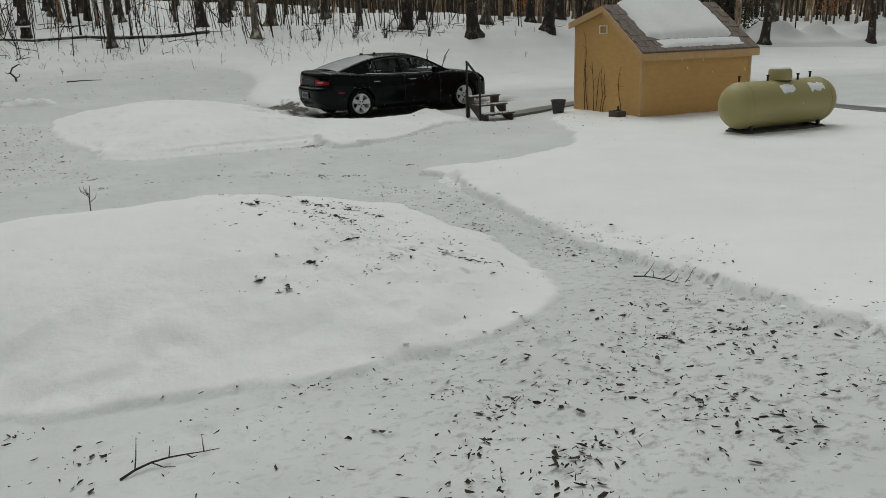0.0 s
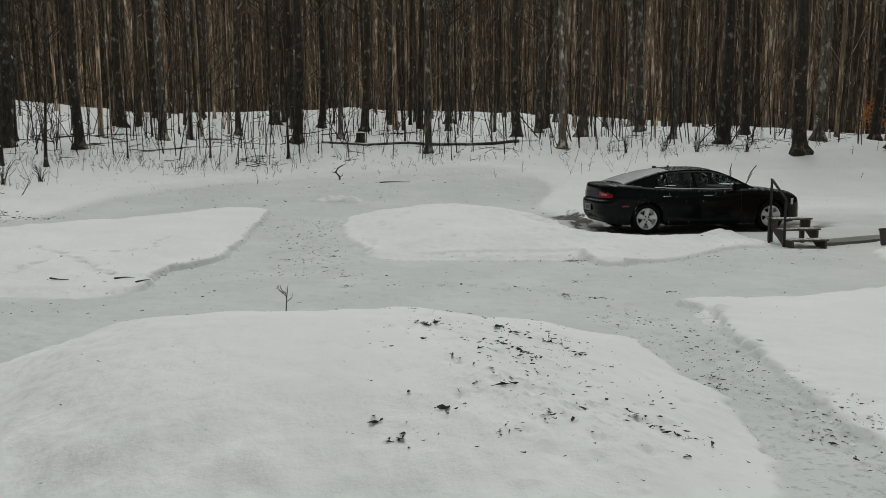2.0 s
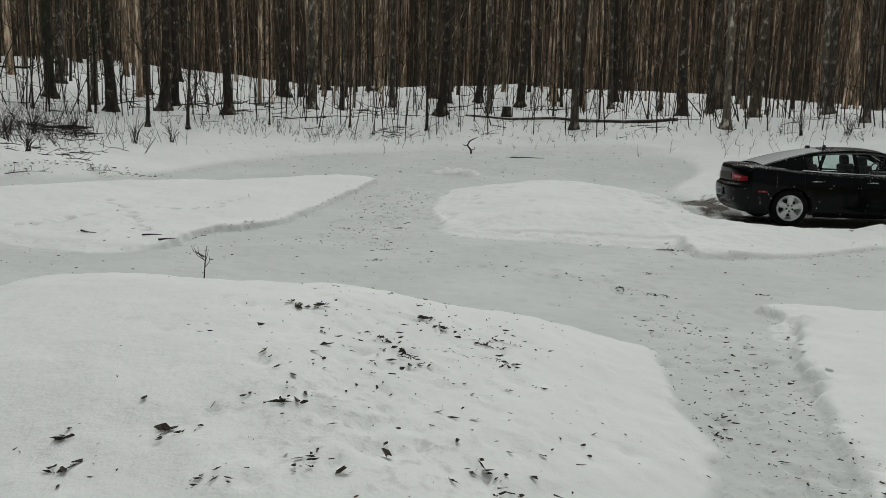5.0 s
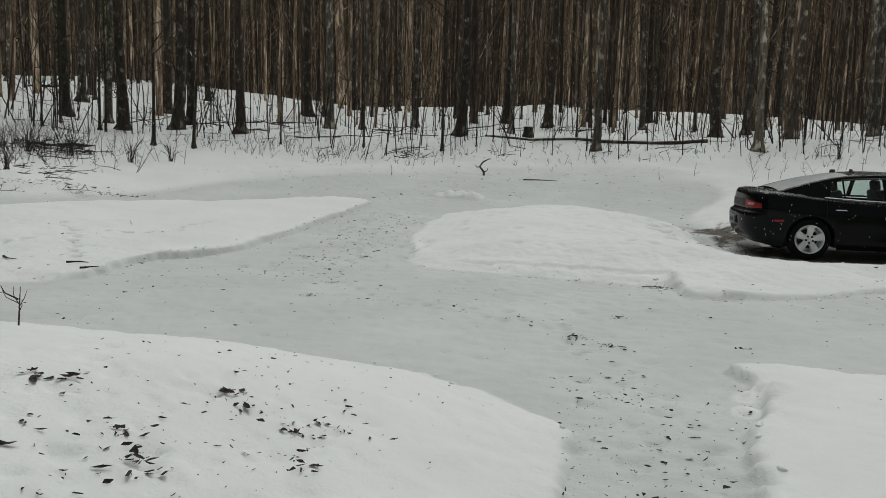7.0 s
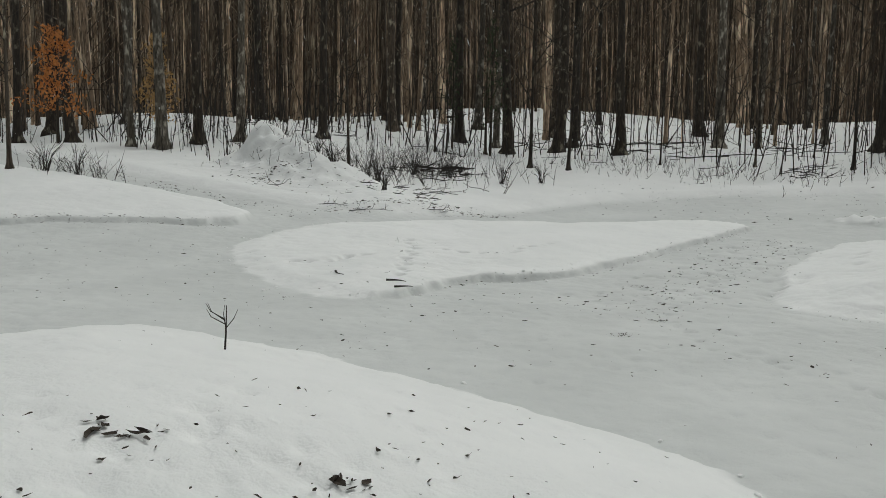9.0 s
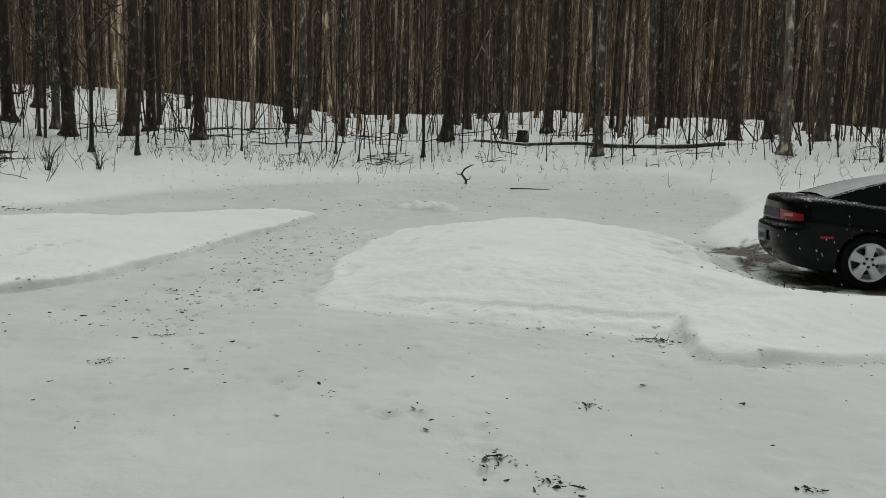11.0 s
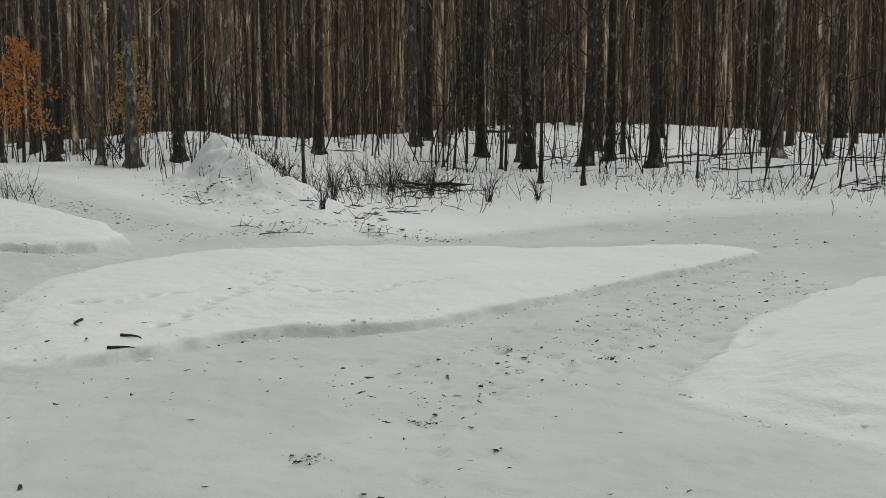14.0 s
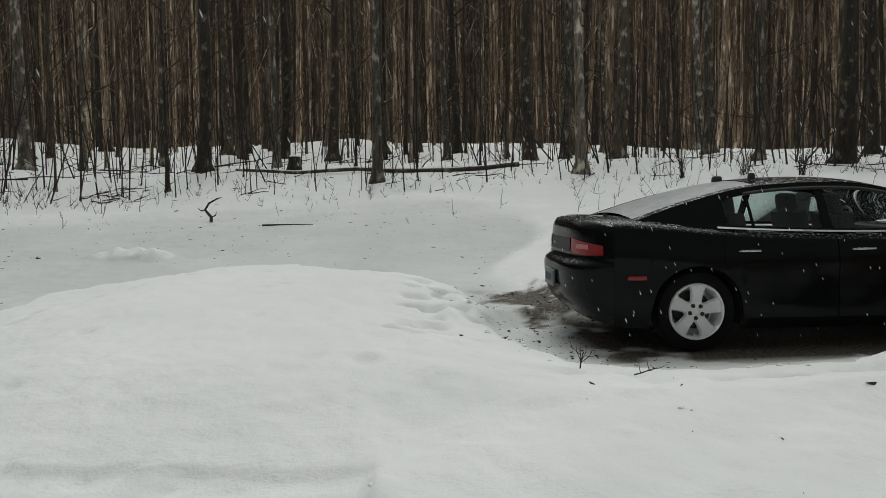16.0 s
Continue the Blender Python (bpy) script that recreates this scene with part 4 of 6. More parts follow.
def spruce(x, y, tall, seed):
    """A conifer whose drooping branches are set thick with needles."""
    rng = random.Random(seed)
    tree = thing("spruce", (x, y, height(x, y)), "dark green spruce at the far edge of the yard", "tree")
    bm = bmesh.new()
    tube(bm, [(0, 0, -0.2), (0, 0, tall * 0.5), (0.05, 0, tall)], [0.16, 0.09, 0.01], 8)
    part("trunk", bm, BARK_DARK, tree)
    bm, needles = bmesh.new(), bmesh.new()
    for k in range(120):
        h = tall * (0.06 + 0.92 * k / 120)
        a = k * 2.4 + rng.uniform(-0.3, 0.3)
        reach = 0.3 * tall * (1.02 - h / tall) * rng.uniform(0.75, 1.1)
        p, q = Vector((0, 0, h)), Vector((math.cos(a) * reach, math.sin(a) * reach, h - 0.25 * reach))
        tube(bm, [p, p.lerp(q, 0.5) + Vector((0, 0, 0.08 * reach)), q], [0.02, 0.014, 0.005], 4, cap=False)
        for _ in range(int(14 + 26 * reach / 2)):
            c = p.lerp(q, rng.uniform(0.15, 1.0)) + Vector((rng.gauss(0, 0.10), rng.gauss(0, 0.10), rng.gauss(-0.05, 0.07)))
            s_ = rng.uniform(0.06, 0.14)
            m = Matrix.Translation(c) @ Euler((rng.uniform(-0.7, 0.7), rng.uniform(-0.7, 0.7), rng.uniform(0, 6.28))).to_matrix().to_4x4()
            needles.faces.new([needles.verts.new(m @ Vector(v)) for v in ((-s_, 0, 0), (0, 0.3 * s_, 0.04), (s_, 0, -0.03), (0, -0.3 * s_, 0.04))])
    part("limb_wood", bm, BARK_DARK, tree)
    part("foliage", needles, LEAF_GREEN, tree, "dark green needle foliage", smooth=False)


spruce(33.3, 27.6, 9.0, 2)
spruce(36.3, 29.6, 8.0, 3)


# ---------------------------------------------------------------- car
CAR_X, CAR_Y, CAR_Z, CAR_TURN = 4.92, 16.29, 0.0, 0.0
car = thing("car", (CAR_X, CAR_Y + 0.93, CAR_Z), "black four-door saloon parked with wipers raised, dusted with snow", "car", turn=CAR_TURN)
WHEELBASE, WHEEL_R = 3.05, 0.345


def car_top(x):       # hood, belt and boot line
    return curve(x, (-1.03, 1.02), (-0.95, 1.10), (-0.8, 1.12), (-0.4, 1.105), (0.2, 1.045), (1.2, 1.0), (2.2, 0.99), (2.65, 1.0), (3.2, 0.955), (3.6, 0.89), (3.85, 0.78), (3.95, 0.66))


def car_half(x):      # half width at the widest
    return curve(x, (-1.03, 0.60), (-0.97, 0.74), (-0.85, 0.83), (-0.7, 0.885), (-0.4, 0.935), (0.0, 0.955), (0.8, 0.94), (1.6, 0.94), (2.6, 0.945), (3.05, 0.95), (3.5, 0.90), (3.8, 0.78), (3.95, 0.62))


def car_low(x):
    return curve(x, (-1.03, 0.38), (-0.95, 0.31), (-0.7, 0.23), (0.6, 0.19), (2.4, 0.19), (3.6, 0.20), (3.95, 0.30))


def arch(x):          # height of the body's lower edge, with the wheel arches cut out
    z = car_low(x)
    for wx in (0.0, WHEELBASE):
        r = 0.395
        if abs(x - wx) < r:
            z = max(z, 0.34 + math.sqrt(r * r - (x - wx) ** 2))
    return z


def side_section(x):
    """Points from the lower edge up to the middle of the top, on the left-hand side (y negative)."""
    w, t, lo = car_half(x), car_top(x), arch(x)
    out = []
    for u in (0, 0.12, 0.3, 0.5, 0.68, 0.84, 0.94, 1.0):
        z = lo + (t - 0.055 - lo) * u
        k = (z - 0.2) / (t - 0.2)
        inset = 0.035 * (1 - min(1, k / 0.25)) ** 2 + 0.012 * math.exp(-((k - 0.42) / 0.10) ** 2) + 0.075 * max(0, (k - 0.62) / 0.38) ** 2
        flare = 0.020 * (math.exp(-(x / 0.5) ** 2) + math.exp(-((x - WHEELBASE) / 0.5) ** 2)) * (1 - k)
        out.append((x, -(w - inset + flare), z))
    edge = w - 0.075
    for a, dz in ((0.035, -0.022), (0.085, -0.004), (0.18, 0.006), (0.45, 0.016), (edge, 0.024)):
        out.append((x, -(edge - a), t + dz))
    return out


def car_shell(name, x0, x1, rows=None, mat=PAINT, label="", both=True, gap=0.004):
    n = max(2, int((x1 - x0) / 0.035))
    bm = bmesh.new()
    cuts = sorted(set([x0 + gap + (x1 - x0 - 2 * gap) * k / n for k in range(n + 1)]))
    sections = [side_section(x) for x in cuts]
    lo, hi = rows or (0, 13)
    sections = [s[lo:hi] for s in sections]
    grid_faces(bm, sections)
    if both:
        grid_faces(bm, [[(x, -y, z) for x, y, z in s] for s in sections])
        bmesh.ops.remove_doubles(bm, verts=bm.verts, dist=0.0005)
    return part(name, bm, mat, car, label, angle=50)


def mirrored(s):
    return [(x, -y, z) for x, y, z in s]


# boot end and nose run right round; the doors are panels of their own
car_shell("rear_body", -0.70, 0.22, gap=0.0)
car_shell("front_body", 2.28, 3.95)
for x0, x1, name in ((0.22, 1.24, "rear_door"), (1.24, 2.28, "front_door")):
    for flip in (1, -1):
        n = int((x1 - x0) / 0.035)
        bm = bmesh.new()
        grid_faces(bm, [[(x, y * flip, z) for x, y, z in side_section(x0 + 0.004 + (x1 - x0 - 0.008) * k / n)[1:9]] for k in range(n + 1)])
        door = part(name, bm, PAINT, car, angle=50)
        y = -(car_half(x0 + 0.25) - 0.012) * flip
        hb = bmesh.new()
        tube(hb, [(x0 + 0.12, y + 0.02 * flip, 0.845), (x0 + 0.15, y - 0.030 * flip, 0.85), (x0 + 0.30, y - 0.034 * flip, 0.853), (x0 + 0.33, y + 0.02 * flip, 0.85)], [0.008, 0.010, 0.010, 0.008], 8)
        part("door_handle", hb, CHROME, door, "chrome door handle")
    for flip in (1, -1):
        bm = bmesh.new()
        grid_faces(bm, [[(x, y * flip, z) for x, y, z in side_section(x0 + (x1 - x0) * k / 20)[0:2]] for k in range(21)])
        part("rocker_panel", bm, PAINT, car)


def side_at(x, z):
    """Half width of the body side at height z."""
    pts = side_section(x)[:8]
    return float(np.interp(z, [p[2] for p in pts], [-p[1] for p in pts]))


def fascia(u, z, out=0.0):
    """A point of the rounded tail: u from -1 to 1 across, at height z."""
    back = curve(z, (0.24, -0.81), (0.34, -0.93), (0.46, -1.00), (0.66, -1.025), (0.735, -1.01), (0.765, -0.96), (0.80, -0.945), (0.95, -0.935), (1.05, -0.925), (1.09, -0.90), (1.12, -0.88))
    w = side_at(-0.70, z) + (0.012 if z < 0.745 else 0.0) * (1 - abs(u) ** 6)
    k = abs(u) ** 3.6
    return (back + (-0.70 - back) * k - out * (1 - 0.8 * k), w * u + math.copysign(out * k, u), z)


US = [-1 + 2 * k / 40 for k in range(41)]
bm = bmesh.new()
grid_faces(bm, [[fascia(u, z) for u in US] for z in (0.24, 0.29, 0.34, 0.40, 0.46, 0.54, 0.62, 0.68, 0.72, 0.74, 0.755, 0.77, 0.80)])
part("rear_bumper", bm, PAINT, car)
bm = bmesh.new()
rows = [[fascia(u, z) for u in US] for z in (0.803, 0.86, 0.92, 0.98, 1.03, 1.06)]
top = [fascia(u, 1.062) for u in US]
edge = side_section(-0.70)
for f, lift in ((0.15, 0.045), (0.35, 0.058), (1.0, 0.0)):
    rows.append([(x + (-0.70 - x) * f, y * (1 - 0.02 * f), (z + lift * (1 - abs(y / 0.83) ** 5)) if f < 1 else float(np.interp(abs(y), [-p[1] for p in edge[7:]][::-1], [p[2] for p in edge[7:]][::-1]))) for x, y, z in top])
grid_faces(bm, rows)
part("boot_lid", bm, PAINT, car)
bm = bmesh.new()
sec = side_section(3.948)
bm.faces.new([bm.verts.new(p) for p in sec + mirrored(sec)[::-1][1:]])
part("nose_panel", bm, PAINT, car)
bm = bmesh.new()
box(bm, (0.40, -0.88, 0.22), (2.64, 0.88, 0.93))
box(bm, (-0.68, -0.55, 0.30), (0.42, 0.55, 0.94))
box(bm, (2.6, -0.60, 0.26), (3.8, 0.60, 0.72))
part("inner_floor", bm, TRIM, car)
for wx in (0.0, WHEELBASE):
    for flip in (1, -1):
        bm = bmesh.new()
        rows = [[(wx + 0.40 * math.cos(a), y * flip, 0.34 + 0.40 * math.sin(a)) for y in (-0.90, -0.60)] for a in np.linspace(-0.15, math.pi + 0.15, 17)]
        grid_faces(bm, rows)
        part("wheel_liner", bm, TRIM, car)


def roof_line(x):
    return curve(x, (-0.50, 1.10), (-0.2, 1.20), (0.1, 1.285), (0.45, 1.365), (0.8, 1.405), (1.2, 1.42), (1.6, 1.405), (1.9, 1.345), (2.2, 1.225), (2.5, 1.075), (2.66, 0.995))


def belt(x):
    return car_top(x) - 0.012


def side_y(x, z):
    return 0.855 - 0.60 * max(0, z - 1.0) - 0.10 * max(0, -x) - 0.05 * max(0, x - 1.9)


def greenhouse():
    xs = sorted(set(list(np.linspace(-0.50, 2.66, 80)) + [0.30, 0.51, 0.54, 1.15, 1.23, 1.98]))
    for flip in (1, -1):
        frame_, panes = bmesh.new(), {"quarter_glass": bmesh.new(), "rear_door_glass": bmesh.new(), "front_door_glass": bmesh.new()}
        for a, b in zip(xs, xs[1:]):
            mid = (a + b) / 2
            which = "quarter_glass" if 0.30 < mid < 0.51 else "rear_door_glass" if 0.54 < mid < 1.15 else "front_door_glass" if 1.23 < mid < 2.30 else None
            def quad(bm, f0, f1, into=0.0):
                pts = []
                for x, f in ((a, f0), (b, f0), (b, f1), (a, f1)):
                    lo, hi = belt(x), roof_line(x)
                    z = f(lo, hi)
                    pts.append(bm.verts.new((x, -(side_y(x, z) - into) * flip, z)))
                bm.faces.new(pts)
            low = lambda lo, hi: lo
            sill = lambda lo, hi: lo + min(0.035, (hi - lo) * 0.5)
            head = lambda lo, hi: max(hi - 0.062, lo + min(0.035, (hi - lo) * 0.5))
            top = lambda lo, hi: hi
            quad(frame_, low, sill)
            quad(frame_, head, top)
            quad(panes[which] if which else frame_, sill, head, 0.012 if which else 0.0)
        bmesh.ops.remove_doubles(frame_, verts=frame_.verts, dist=0.0008)
        part("side_frame", frame_, PAINT, car, angle=30)
        for name, bm in panes.items():
            bmesh.ops.remove_doubles(bm, verts=bm.verts, dist=0.0008)
            part(name, bm, GLASS, car, "green-tinted window glass").visible_shadow = False
    # roof, rear window, windscreen
    def skin(x0, x1, y0, y1, n, lift=0.0):
        rows = []
        for k in range(n + 1):
            x = x0 + (x1 - x0) * k / n
            z = roof_line(x)
            yr = side_y(x, z)
            row = []
            for j in range(13):
                y = yr * (y0 + (y1 - y0) * j / 12)
                row.append((x, y, z + 0.055 * (1 - (y / yr) ** 2) + lift))
            rows.append(row)
        return rows
    bm = bmesh.new()
    grid_faces(bm, skin(0.66, 1.76, -1, 1, 24))
    part("roof", bm, PAINT, car)
    for x0, x1 in ((-0.50, 0.66), (1.76, 2.66)):
        for a, b in ((-1, -0.88), (0.88, 1)):
            bm = bmesh.new()
            grid_faces(bm, skin(x0, x1, a, b, 20))
            part("pillar", bm, PAINT, car)
    bm = bmesh.new()
    grid_faces(bm, skin(-0.47, 0.66, -0.88, 0.88, 16, -0.006))
    part("rear_window", bm, GREY_PANE, car, "rear window with a grey-white reflection in its colour")
    bm = bmesh.new()
    grid_faces(bm, skin(1.76, 2.64, -0.88, 0.88, 16, -0.006))
    part("windscreen", bm, GLASS, car).visible_shadow = False


greenhouse()

for flip in (1, -1):     # bright strip under the side windows, deflector above
    bm = bmesh.new()
    tube(bm, [(x, -(side_y(x, belt(x)) + 0.004) * flip, belt(x) + 0.012) for x in np.linspace(0.2, 2.3, 16)], [0.009] * 16, 6)
    part("window_trim", bm, CHROME, car, "bright chrome strip")
    bm = bmesh.new()
    pts = [(x, -(side_y(x, roof_line(x) - 0.05) + 0.012) * flip, roof_line(x) - 0.05) for x in np.linspace(0.5, 2.0, 14)]
    tube(bm, pts, [0.016] * 14, 6)
    part("rain_deflector", bm, TRIM, car)


def car_seats():
    for sx in (0.55, 1.55):
        for sy in (-0.38, 0.38):
            seat = bmesh.new()
            box(seat, (-0.10, -0.24, 0.0), (0.06, 0.24, 0.26), 0.05, pose(sx, sy, 0.90, 0, -12, 0))
            part("seat_back", seat, SEAT, car)
            seat = bmesh.new()
            box(seat, (-0.06, -0.13, 0.0), (0.05, 0.13, 0.19), 0.045, pose(sx - 0.07, sy, 1.13, 0, -10, 0))
            part("headrest", seat, SEAT, car)
    wheel = bmesh.new()
    ring = [(2.02 + 0.08 * math.sin(a), 0.38 + 0.18 * math.cos(a), 1.0 + 0.17 * math.sin(a)) for a in np.linspace(0, 2 * math.pi, 21)]
    tube(wheel, ring, [0.014] * 21, 6, cap=False)
    part("steering_wheel", wheel, TRIM, car)
    dash = bmesh.new()
    box(dash, (2.1, -0.74, 0.9), (2.45, 0.74, 1.0), 0.03)
    part("dashboard", dash, TRIM, car)


car_seats()


def car_rear():
    for flip in (1, -1):
        bm = bmesh.new()
        grid_faces(bm, [[fascia(-flip * (0.42 + 0.49 * k / 14), z0 + (0.955 - 0.05 * k / 14 - z0) * v - 0.012 * math.sin(3.14 * k / 14) * (1 - v), 0.010) for k in range(15)] for z0, v in ((0.825, 0.0), (0.825, 0.15), (0.825, 0.4), (0.825, 0.7), (0.825, 0.9), (0.825, 1.0))])
        lamp = part("tail_lamp", bm, RED_LENS, car, "red wraparound tail lamp")
        bm = bmesh.new()
        grid_faces(bm, [[fascia(-flip * (0.55 + 0.20 * k / 5), z, 0.013) for k in range(6)] for z in (0.865, 0.905)])
        part("reverse_lens", bm, PINK_LENS, lamp, "pale pink reversing lens")
        bm = bmesh.new()
        y = -(side_at(-0.50, 0.64) + 0.002) * flip
        box(bm, (-0.08, -0.014, -0.018), (0.08, 0.014, 0.018), 0.006, pose(-0.52, y, 0.64, 0, 0, -4 * flip))
        part("side_marker", bm, RED_LENS, car, "red side marker")
    bm = bmesh.new()
    grid_faces(bm, [[fascia(-0.38 + 0.76 * k / 12, z, 0.008) for k in range(13)] for z in (0.83, 0.87, 0.91, 0.945)])
    part("lamp_bar", bm, TRIM, car, "dark strip between the tail lamps")
    bm = bmesh.new()
    box(bm, (-1.055, -0.155, 0.50), (-1.028, 0.155, 0.65), 0.005)
    plate = part("number_plate", bm, PLATE, car, "pale number plate with dark bars")
    for k in range(5):
        bm = bmesh.new()
        box(bm, (-1.059, -0.11 + 0.045 * k, 0.54), (-1.0555, -0.085 + 0.045 * k, 0.61))
        part("plate_bar", bm, PLATE_INK, plate, smooth=False)
    for x, y, r, h, z in ((-0.62, -0.35, 0.018, 0.05, 1.12), (0.62, 0.12, 0.045, 0.035, 1.455), (0.80, -0.22, 0.030, 0.045, 1.465)):
        bm = bmesh.new()
        lathe(bm, [(r * 1.15, -0.02), (r * 1.1, 0.0), (r, h * 0.7), (r * 0.7, h), (0, h)], "Z", 14, pose(x, y, z))
        part("antenna", bm, TRIM, car, "short black stub antenna")


def car_front():
    for flip in (1, -1):
        bm = bmesh.new()
        rows = []
        for u in np.linspace(0, 1, 7):
            x = 3.955 - 0.40 * u
            y = min(0.45 + 0.48 * u ** 0.7, car_half(x) + 0.008)
            rows.append([(x, -y * flip, z) for z in (0.60, 0.66, 0.72 + 0.03 * u)])
        grid_faces(bm, rows)
        part("head_lamp", bm, CLEAR_LENS, car, "clear wraparound head lamp")
        bm = bmesh.new()
        box(bm, (-0.06, -0.11, -0.065), (0.07, 0.11, 0.075), 0.035, pose(2.12, -0.985 * flip, 1.035))
        box(bm, (-0.02, -0.10, -0.02), (0.03, 0.10, 0.02), 0.01, pose(2.14, -0.88 * flip, 0.99))
        part("wing_mirror", bm, PAINT, car)
    bm = bmesh.new()
    for k in range(4):
        box(bm, (3.945, -0.40, 0.47 + 0.055 * k), (3.97, 0.40, 0.485 + 0.055 * k), 0.004)
    box(bm, (3.945, -0.02, 0.45), (3.975, 0.02, 0.68), 0.004)
    part("grille", bm, TRIM, car)
    # wipers lifted clear of the windscreen
    for y, tip, back in ((-0.52, (2.92, -0.45, 1.50), (2.72, -0.47, 1.29)), (0.12, (2.58, 0.05, 1.52), (2.70, 0.10, 1.32))):
        bm = bmesh.new()
        root = Vector((2.60, y, 1.03))
        tip, back = Vector(tip), Vector(back)
        tube(bm, [root, root.lerp(tip, 0.12), root.lerp(tip, 0.62)], [0.014, 0.012, 0.009], 6)
        arm = part("wiper_arm", bm, TRIM, car, "raised black wiper arm")
        bm = bmesh.new()
        d = (tip - root).normalized()
        tube(bm, [root.lerp(tip, 0.30) + Vector((-0.02, 0, 0.02)), root.lerp(tip, 0.62) + Vector((-0.03, 0, 0.02)), tip], [0.008, 0.012, 0.007], 6)
        part("wiper_blade", bm, RUBBER, arm)


car_rear()
car_front()


def car_wheel(x, flip):
    wheel = new("wheel")
    wheel.parent = car
    wheel.matrix_local = pose(x, -0.80 * flip, WHEEL_R, 0, 0 if flip > 0 else 180, 0) @ pose(0, 0, 0, 0, 0, 0 if flip > 0 else 180)
    bm = bmesh.new()
    lathe(bm, [(0.235, 0.10), (0.24, -0.095), (0.262, -0.118), (0.30, -0.122), (0.328, -0.108), (0.343, -0.07), (0.345, 0.0), (0.343, 0.07), (0.33, 0.105), (0.26, 0.112), (0.235, 0.10)], "Y", 40)
    part("tyre", bm, RUBBER, wheel, "black snow-wet tyre")
    bm = bmesh.new()
    lathe(bm, [(0.242, -0.105), (0.236, -0.122), (0.222, -0.118), (0.212, -0.085), (0.205, 0.05), (0.14, 0.06)], "Y", 40)
    for k in range(5):                            # broad tapering spokes
        a = 2 * math.pi * k / 5 + math.pi / 2 - 0.08
        rot = Matrix.Rotation(-a, 4, "Y")
        vs = []
        for r, w in ((0.045, 0.056), (0.10, 0.050), (0.17, 0.060), (0.226, 0.084)):
            bulge = -0.078 - 0.025 * math.sin(min(1, r / 0.224) * math.pi * 0.55)
            vs.append([bm.verts.new(rot @ Vector((r, bulge + dy, s))) for s, dy in ((-w, 0.030), (-w * 0.8, 0), (0, -0.006), (w * 0.8, 0), (w, 0.030))])
        for p, q in zip(vs, vs[1:]):
            for j in range(4):
                bm.faces.new((p[j], p[j + 1], q[j + 1], q[j]))
    lathe(bm, [(0.085, -0.02), (0.088, -0.085), (0.076, -0.097), (0.030, -0.098), (0.026, -0.088), (0.0, -0.088)], "Y", 24)
    part("rim", bm, ALLOY, wheel, "silver five-spoke wheel")
    for k in range(5):
        bm = bmesh.new()
        a = 2 * math.pi * k / 5 + math.pi / 2 + 0.55
        lathe(bm, [(0.018, -0.09), (0.018, -0.108), (0.013, -0.114), (0, -0.114)], "Y", 8, Matrix.Translation((0.056 * math.cos(a), 0, 0.056 * math.sin(a))))
        part("wheel_nut", bm, TRIM, wheel)
    bm = bmesh.new()
    lathe(bm, [(0.0, -0.005), (0.16, -0.005), (0.16, 0.02), (0.0, 0.02)], "Y", 28)
    part("brake_disc", bm, TRIM, wheel)


for x in (0.0, WHEELBASE):
    for flip in (1, -1):
        car_wheel(x, flip)


# ---------------------------------------------------------------- shed
STUCCO = speckled("ochre_board", (0.54, 0.315, 0.105), (0.63, 0.385, 0.140), 5, 0.85, 0.2, (1, 1, 2.5))
TRIM_WOOD = speckled("ochre_trim", (0.52, 0.33, 0.15), (0.61, 0.40, 0.19), 8, 0.8)
SHINGLE = speckled("worn_shingle", (0.13, 0.10, 0.085), (0.28, 0.235, 0.20), 14, 0.9, 0.3)
WHITE_PAINT = speckled("white_paint", (0.70, 0.70, 0.68), (0.8, 0.8, 0.78), 20, 0.6)
SHED_W, SHED_D = 3.05, 2.75          # along the eaves, across
SHED_AT = (9.28, 11.40)
SHED_TURN = -11.0
EAVE, BACK, PEAK, PEAK_AT = 1.48, 2.08, 2.42, 1.45


